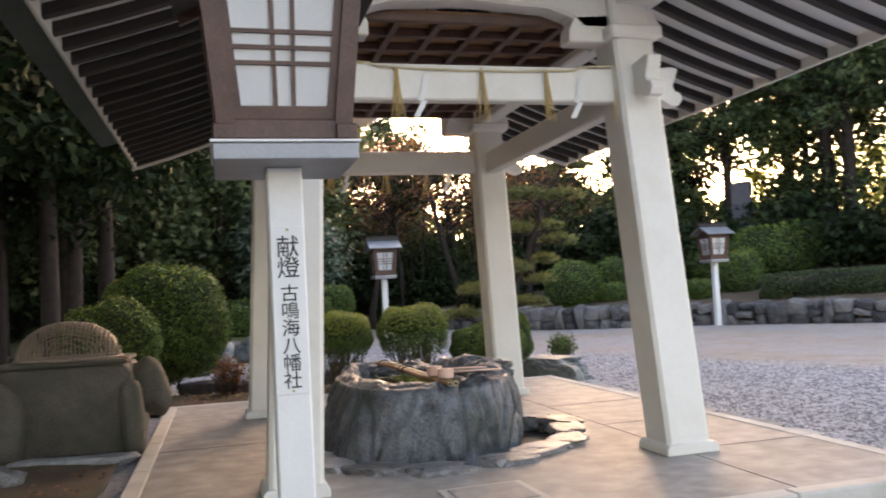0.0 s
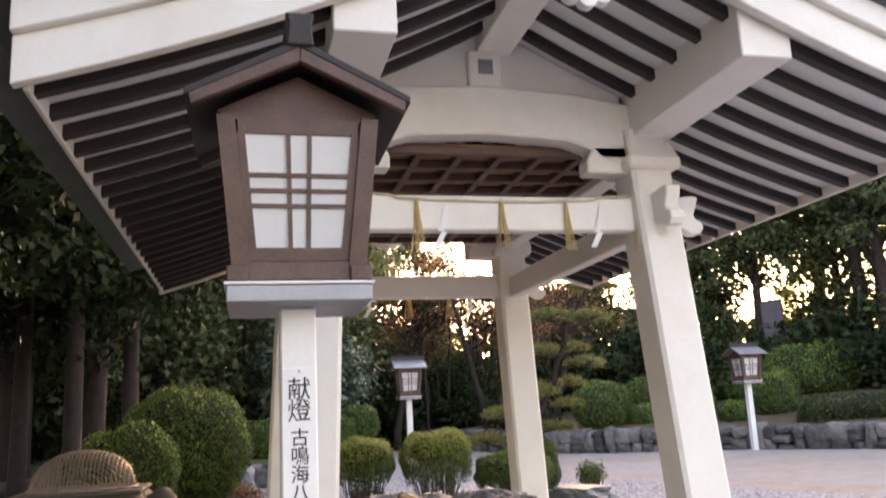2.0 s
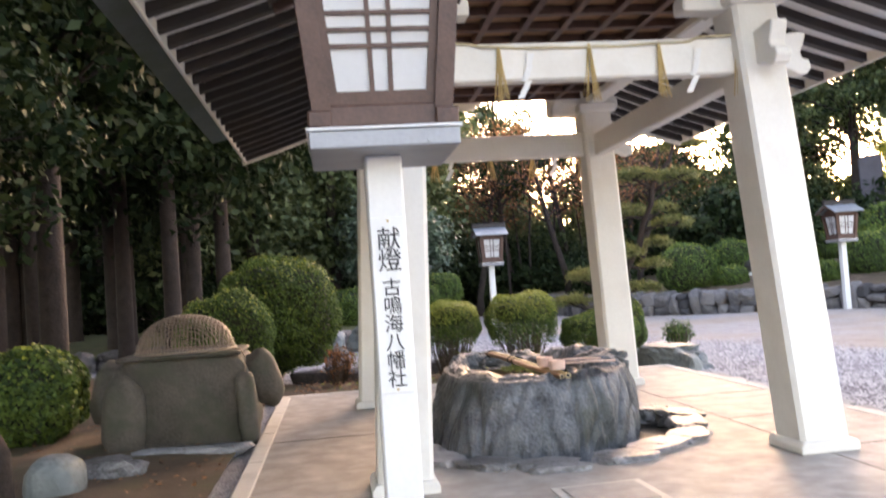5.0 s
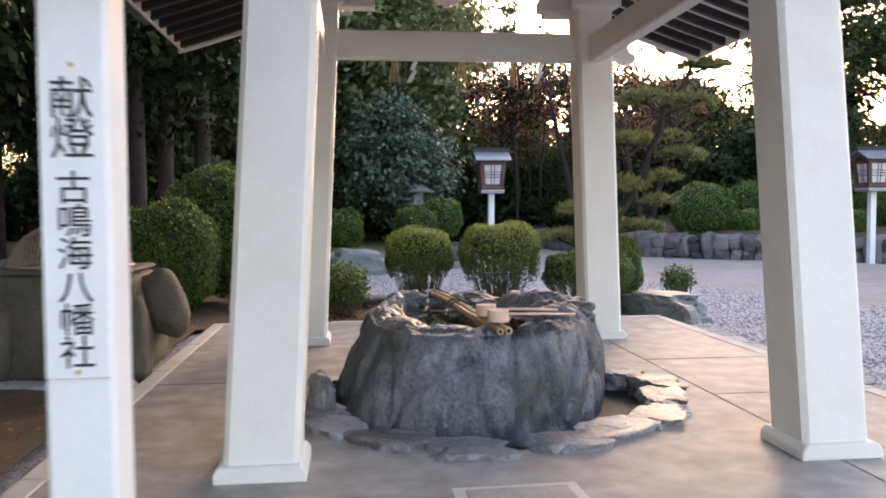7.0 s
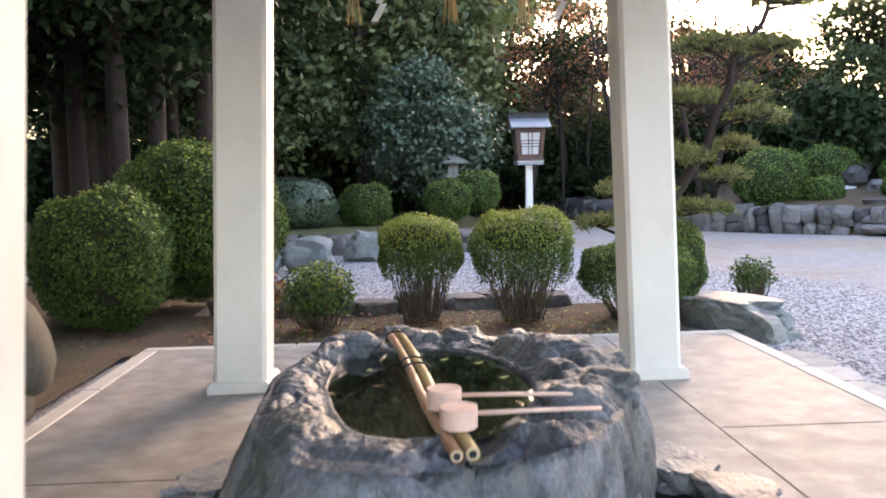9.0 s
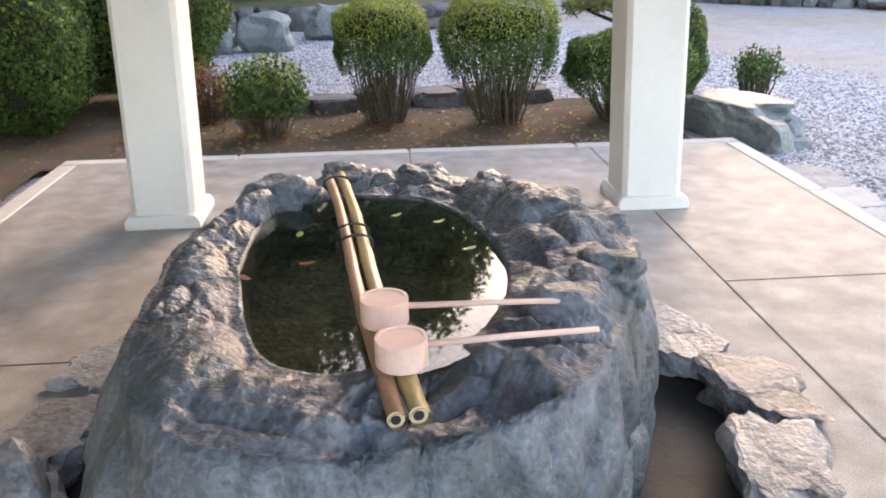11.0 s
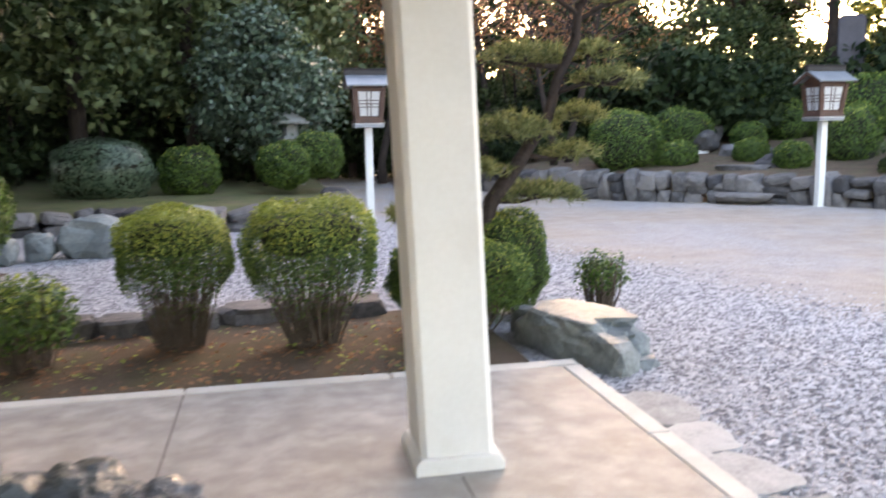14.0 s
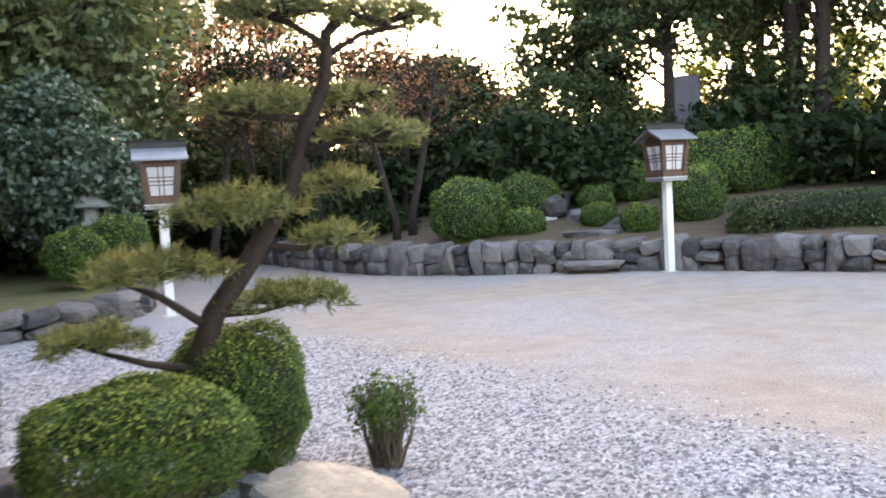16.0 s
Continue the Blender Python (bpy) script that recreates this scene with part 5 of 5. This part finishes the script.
def tree(name, m, label, height, tr, rx, ry, z0, leaves, clumps, size, mat, seed, droop=0.0, spread=0.8, hollow=0.35, lean=(0, 0), group="", flat=0.6, category="tree"):
    t = thing(name, m, label, category, group)
    random.seed(seed)
    top = Vector((lean[0], lean[1], height * 0.9))
    trunk = [Vector((0, 0, -0.3)), Vector((0, 0, 0.4)), top * 0.35 + Vector((random.uniform(-0.1, 0.1), random.uniform(-0.1, 0.1), 0)), top * 0.7 + Vector((random.uniform(-0.2, 0.2), random.uniform(-0.2, 0.2), 0)), top]
    part("trunk", tube(trunk, [tr * 1.35, tr, tr * 0.85, tr * 0.5, tr * 0.15], 10), M_BARK, t)
    p, nrm, c = crown_points(leaves, clumps, seed, rx, ry, z0, height, droop, hollow, spread, flat)
    p[:, 0] += lean[0] * np.clip(p[:, 2] / height, 0, 1)
    p[:, 1] += lean[1] * np.clip(p[:, 2] / height, 0, 1)
    bm = bmesh.new()
    for q in c[:: max(1, clumps // 26)]:
        e = Vector(q) + Vector((lean[0], lean[1], 0)) * (q[2] / height)
        s = top * max(0.15, min(0.95, (e.z - 0.25 * math.hypot(e.x, e.y)) / (height * 0.9) * 0.9))
        mid = s.lerp(e, 0.5) + Vector((0, 0, 0.08 * (e - s).length))
        tube([s, mid, e], [tr * 0.28, tr * 0.17, tr * 0.05], 5, bm, cap=False)
    part("limb", bm, M_BARK, t)["kind"] = "stuff"
    leaf_cloud("crown", p, nrm, size, mat, t, seed, 0.7, 1.8)
    return t


def put(src, x, y, z, s=1.0, rz=0.0, sz=None, label=""):
    o = copy_thing(src, pose(x, y, z, rz=rz) @ Matrix.Diagonal((s, s, sz or s, 1)))
    if label:
        o["label"] = label
    return o


WOODS = "woods round the shrine"
# evergreens of the left woods, leaves darkened to stand for their shade
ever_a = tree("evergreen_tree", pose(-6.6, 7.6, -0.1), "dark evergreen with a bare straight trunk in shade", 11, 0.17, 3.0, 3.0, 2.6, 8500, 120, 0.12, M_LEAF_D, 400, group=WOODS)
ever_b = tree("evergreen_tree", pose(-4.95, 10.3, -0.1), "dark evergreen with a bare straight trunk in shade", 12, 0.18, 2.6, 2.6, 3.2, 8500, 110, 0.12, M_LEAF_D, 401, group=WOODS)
# The last three trees are added as canopy to shade the left side.
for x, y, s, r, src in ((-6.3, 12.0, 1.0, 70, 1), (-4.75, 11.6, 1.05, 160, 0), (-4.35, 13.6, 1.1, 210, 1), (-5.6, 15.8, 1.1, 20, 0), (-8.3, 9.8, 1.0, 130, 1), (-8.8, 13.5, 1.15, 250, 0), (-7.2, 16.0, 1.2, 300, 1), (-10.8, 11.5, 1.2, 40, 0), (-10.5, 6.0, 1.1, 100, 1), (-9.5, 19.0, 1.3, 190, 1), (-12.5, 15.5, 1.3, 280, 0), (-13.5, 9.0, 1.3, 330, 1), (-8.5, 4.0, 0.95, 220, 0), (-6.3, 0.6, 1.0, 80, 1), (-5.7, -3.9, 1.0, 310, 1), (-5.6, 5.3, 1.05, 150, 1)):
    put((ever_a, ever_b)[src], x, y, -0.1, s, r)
# Trees out of view, added to block sky light from the left and behind.
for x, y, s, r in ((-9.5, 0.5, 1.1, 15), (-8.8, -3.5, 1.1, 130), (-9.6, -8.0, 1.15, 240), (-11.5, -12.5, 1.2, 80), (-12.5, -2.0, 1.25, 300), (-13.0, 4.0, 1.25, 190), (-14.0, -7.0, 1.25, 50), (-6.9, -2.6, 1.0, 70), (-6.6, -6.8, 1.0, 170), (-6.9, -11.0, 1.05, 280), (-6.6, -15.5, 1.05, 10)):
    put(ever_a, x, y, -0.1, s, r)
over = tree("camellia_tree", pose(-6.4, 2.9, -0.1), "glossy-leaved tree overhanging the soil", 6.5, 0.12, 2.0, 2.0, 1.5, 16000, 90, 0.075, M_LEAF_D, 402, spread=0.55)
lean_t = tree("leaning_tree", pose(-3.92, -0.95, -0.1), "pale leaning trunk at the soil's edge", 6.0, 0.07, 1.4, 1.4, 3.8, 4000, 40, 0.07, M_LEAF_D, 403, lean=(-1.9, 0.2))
# Extra belt, mostly unseen, added to keep western sky light off the pavilion.
rng = random.Random(31)
for k in range(34):
    x, y = -7.4 - 1.7 * (k % 5) + rng.uniform(-0.7, 0.7), -13.0 + 4.6 * (k // 5) + rng.uniform(-1.6, 1.6)
    put((ever_a, ever_b)[k % 2], x, y, -0.1, rng.uniform(1.1, 1.4), rng.uniform(0, 360))
# the middle: cedars, camellia, maples
cedar = tree("cedar_tree", pose(-1.6, 23.5, 0.2), "tall cedar with drooping green and brown sprays", 14, 0.24, 2.6, 2.6, 2.0, 10000, 190, 0.155, M_CEDAR, 404, droop=0.9, spread=0.7, hollow=0.5, group=WOODS, flat=0.9)
for x, y, s, r in ((1.0, 25.5, 1.05, 60), (-3.6, 26.0, 1.1, 140), (-0.4, 28.5, 1.2, 200), (2.2, 31.0, 1.15, 300), (-6.4, 27.0, 1.2, 20), (-4.4, 21.6, 1.0, 250), (-6.6, 20.2, 1.05, 110)):
    put(cedar, x, y, 0.2, s, r)
tree("camellia_tree", pose(0.45, 21.8, 0.25), "dense blue-green camellia tree beside the path", 4.7, 0.10, 1.8, 1.6, 0.5, 15000, 110, 0.095, M_LEAF_C, 405, spread=0.6, hollow=0.5)
maple = tree("maple_tree", pose(7.6, 25.0, 0.6), "thin maple with sparse orange autumn leaves", 7.5, 0.13, 3.2, 2.6, 2.8, 1150, 130, 0.065, M_MAPLE, 406, spread=0.9, hollow=0.2, lean=(-1.4, 0.3), group="autumn maples", flat=0.35)
put(maple, 10.6, 26.0, 0.9, 0.95, 100)
put(maple, 4.6, 28.5, 0.0, 1.15, 215)
put(maple, 9.0, 29.0, 0.8, 1.1, 300)
for x, y, z, s, r in ((9.2, 21.3, 0.75, 0.8, 150), (8.6, 20.9, 0.7, 0.72, 20), (6.6, 30.5, 0.3, 1.1, 60), (9.6, 32.5, 0.9, 1.0, 190), (12.0, 31.5, 1.0, 0.9, 320), (4.0, 33.5, 0.0, 1.2, 260)):
    put(maple, x, y, z, s, r)
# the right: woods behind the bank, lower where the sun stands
open_t = tree("broadleaf_tree", pose(19.5, 27.5, 1.4), "tall broadleaf tree with gaps of bright sky", 13, 0.24, 3.4, 3.4, 2.6, 9000, 90, 0.125, M_LEAF_LIT, 407, spread=0.8, hollow=0.3, group=WOODS)
low_t = tree("evergreen_tree", pose(12.6, 28.5, 1.2), "lower rounded evergreen behind the bank", 6.0, 0.14, 2.4, 2.2, 1.0, 5500, 120, 0.12, M_LEAF_LIT, 408, spread=0.7, group=WOODS)
low_c = tree("conifer_tree", pose(14.2, 30.5, 1.2), "lower olive conifer behind the bank", 6.2, 0.12, 2.0, 2.0, 0.8, 7000, 120, 0.12, M_CEDAR, 411, spread=0.55, group=WOODS, droop=0.4)
slim = tree("slender_tree", pose(6.9, 30.0, 0.3), "slender bare trunk in the shade of the woods", 6.5, 0.055, 0.9, 0.9, 4.4, 500, 20, 0.12, M_LEAF_D, 412, group="slender trunks")
rng = random.Random(78)
for k in range(22):
    put(slim, rng.uniform(5.5, 22.0), rng.uniform(27.5, 32.0), 0.6, rng.uniform(0.85, 1.15), rng.uniform(0, 360))
for k in range(4):
    put(slim, rng.uniform(-9.0, -3.0), rng.uniform(20.0, 26.0), 0.1, rng.uniform(0.9, 1.2), rng.uniform(0, 360))
rng = random.Random(77)
for az in range(-46, 72, 5):
    for ring, dist in enumerate((31, 38, 46)):
        a = radians(az + rng.uniform(-2, 2))
        d = dist + rng.uniform(-3, 3)
        x, y = d * math.sin(a), d * math.cos(a)
        if (1.5 < x < 7.0 and y < 33) or (ring == 2 and not -30 < az < 60):
            continue
        base = 1.4 if x > 8 else 0.1
        if 8 <= az < 19:
            put((low_t, low_c)[ring == 1], x, y, base - 0.4, rng.uniform(0.72, 0.92) * (1 + 0.12 * ring), rng.uniform(0, 360))
        elif 19 <= az < 33:
            put((low_t, low_c)[ring != 1], x, y, base, rng.uniform(0.55, 0.78) * (1 + 0.15 * ring), rng.uniform(0, 360))
        elif az >= 33:
            if ring == 0:
                put(open_t, x, y, base, rng.uniform(0.85, 1.2), rng.uniform(0, 360))
            if ring < 2:
                put((low_t, low_c)[rng.random() < 0.4], x, y + 2, base, rng.uniform(0.5, 0.75), rng.uniform(0, 360))
        else:
            if ring < 2:
                put((ever_a, cedar)[rng.random() < 0.4 and az > -20], x, y, base, rng.uniform(1.05, 1.35), rng.uniform(0, 360))
            if ring != 1 or az > -12:
                put(low_t, x, y + 1.5, base - 0.4, rng.uniform(0.8, 1.1), rng.uniform(0, 360))
for x, y, s, r in ((15.5, 25.0, 0.8, 10), (17.0, 24.5, 0.75, 90), (22.5, 21.0, 0.85, 200), (25.5, 17.5, 0.85, 20), (24.0, 24.0, 1.0, 300), (28.5, 13.0, 1.0, 60), (29.0, 19.0, 1.0, 150)):
    put(low_t if s < 0.86 else open_t, x, y, 1.3, s, r)
# low bushes added to hide the horizon and stand for the dark under the trees
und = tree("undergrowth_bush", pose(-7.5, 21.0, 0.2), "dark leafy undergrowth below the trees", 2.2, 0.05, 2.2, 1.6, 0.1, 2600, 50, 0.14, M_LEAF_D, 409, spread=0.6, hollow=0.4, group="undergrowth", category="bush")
rng = random.Random(5)
for az in range(-40, 68, 5):
    a = radians(az)
    for dist in (27, 35):
        d = dist + rng.uniform(-2, 2)
        x, y = d * math.sin(a), d * math.cos(a)
        if (1.2 < x < 8.0 and y < 32) or x * x + y * y < 400:
            continue
        put(und, x, y, (1.2 if x > 9 else 0.1), rng.uniform(0.8, 1.3), rng.uniform(0, 360))
# far tree line behind the walker
for az in range(95, 265, 20):
    a = radians(az)
    put(low_t, 60 * math.sin(a), 60 * math.cos(a), 0.0, 1.2, az)

for x, y, s in ((2.2, 34.5, 1.1), (3.8, 35.2, 1.2), (5.4, 35.0, 1.1), (6.6, 34.0, 1.1), (4.6, 37.0, 1.5)):
    put(und, x, y, -0.5, s, 40 * x)
bam = tree("bamboo_thicket", pose(24.5, 20.5, 1.3), "sunlit yellow-green bamboo thicket between trunks", 5.0, 0.04, 2.2, 1.6, 0.2, 3500, 60, 0.10, M_LEAF_Y, 410, spread=0.7, hollow=0.2, group="bamboo", category="bamboo")
put(bam, 28.5, 17.0, 1.3, 1.0, 80)
put(bam, 22.5, 25.0, 1.3, 1.0, 200)

put(open_t, 22.0, 19.3, 1.3, 1.15, 35)
put(open_t, 7.5, 36.5, 0.5, 0.9, 135)

# thicket closing the view at the path's end
for x, y, s in ((3.0, 36.5, 1.0), (5.5, 34.5, 0.95), (7.4, 33.5, 0.95), (9.4, 34.2, 0.75), (11.4, 33.6, 0.7), (6.4, 37.0, 1.1), (8.6, 30.2, 0.7)):
    put((low_t, low_c)[int(x) % 2], x, y, -0.3, s, 50 * x)
for x, y, s in ((5.2, 33.0, 1.2), (7.0, 31.6, 1.2), (8.8, 32.0, 1.2), (10.6, 31.4, 1.2), (12.4, 31.0, 1.1), (8.0, 28.6, 0.9), (10.0, 28.0, 0.9), (11.8, 27.5, 0.9)):
    put(und, x, y, 0.3, s, 33 * x)

# ---- loose gravel beside the platform ----
def gravel(name, n, inside, label, seed, lo, hi):
    rng = np.random.default_rng(seed)
    base = np.array([(1, 0, 0), (-1, 0, 0), (0, 1, 0), (0, -1, 0), (0, 0, 0.62)], float)
    tri = np.array([(0, 2, 4), (2, 1, 4), (1, 3, 4), (3, 0, 4)], np.int32)
    x, y = inside(rng, n)
    n = len(x)
    s = rng.uniform(lo, hi, n)
    a = rng.uniform(0, 2 * np.pi, n)
    v = base[None] * np.stack([s * rng.uniform(0.8, 1.5, n), s * rng.uniform(0.7, 1.0, n), s * rng.uniform(0.6, 1.0, n)], axis=1)[:, None, :]
    v = v * rng.uniform(0.75, 1.25, (n, 5, 1))
    tz = rng.normal(0, 0.35, n)
    vx = v[..., 0] * np.cos(a)[:, None] - v[..., 1] * np.sin(a)[:, None]
    vy = v[..., 0] * np.sin(a)[:, None] + v[..., 1] * np.cos(a)[:, None]
    vz = v[..., 2] + vx * tz[:, None] * 0.5
    g = -0.10 - 0.012 * np.maximum(0, y - 3.0)
    co = np.stack([vx + x[:, None], vy + y[:, None], vz + (g + s * 0.12)[:, None]], axis=2)
    me = bpy.data.meshes.new(name)
    me.vertices.add(n * 5)
    me.vertices.foreach_set("co", co.reshape(-1))
    f = (tri[None] + (np.arange(n, dtype=np.int32) * 5)[:, None, None]).reshape(-1)
    me.loops.add(len(f))
    me.loops.foreach_set("vertex_index", f)
    me.polygons.add(n * 4)
    me.polygons.foreach_set("loop_start", np.arange(0, len(f), 3, dtype=np.int32))
    me.update(calc_edges=True)
    me.materials.append(M_PEBBLE)
    return tagged(new(name, me), label, "gravel", kind="stuff")


def near_right(rng, n):
    x, y = rng.uniform(2.45, 7.2, n), rng.uniform(-3.5, 10.5, n)
    keep = (x < 6.4 - 0.26 * y + rng.normal(0, 0.45, n)) & ((x > 2.4) | (y < 3.0) | (y > 4.8))
    return x[keep], y[keep]


def behind_bed(rng, n):
    x, y = rng.uniform(-2.6, 3.5, n), rng.uniform(5.2, 12.5, n)
    keep = y > 5.28 + 0.16 * np.sin(x * 1.3) - 0.12 * np.maximum(0, x - 0.6) + 0.1
    return x[keep], y[keep]


gravel("loose_gravel", 90000, near_right, "loose grey crushed stone gravel", 61, 0.011, 0.024)
gravel("loose_gravel", 34000, behind_bed, "loose grey gravel behind the planted bed", 62, 0.012, 0.024)

# fallen leaves on the soil
def litter(n, seed, box_, mat, label):
    rng = np.random.default_rng(seed)
    x, y = rng.uniform(box_[0], box_[1], n), rng.uniform(box_[2], box_[3], n)
    c = np.stack([x, y, -0.10 - 0.012 * np.maximum(0, y - 3) + 0.085 + rng.uniform(0, 0.01, n)], axis=1)
    o = leaf_cloud("leaf_litter", c, np.tile(np.array([0, 0, 1.0]), (n, 1)), 0.032, mat, None, seed, 0.25, 1.5)
    return tagged(o, label, "leaf litter", kind="stuff")


litter(900, 71, (-2.3, 1.6, 3.35, 5.0), M_MAPLE, "brown fallen leaves on the bed")
litter(1500, 72, (-6.0, -2.6, -3.0, 7.0), M_MAPLE, "brown fallen leaves on bare soil")
litter(220, 73, (-2.0, 1.5, 3.4, 4.9), M_LEAF_Y, "yellow fallen leaves on the bed")
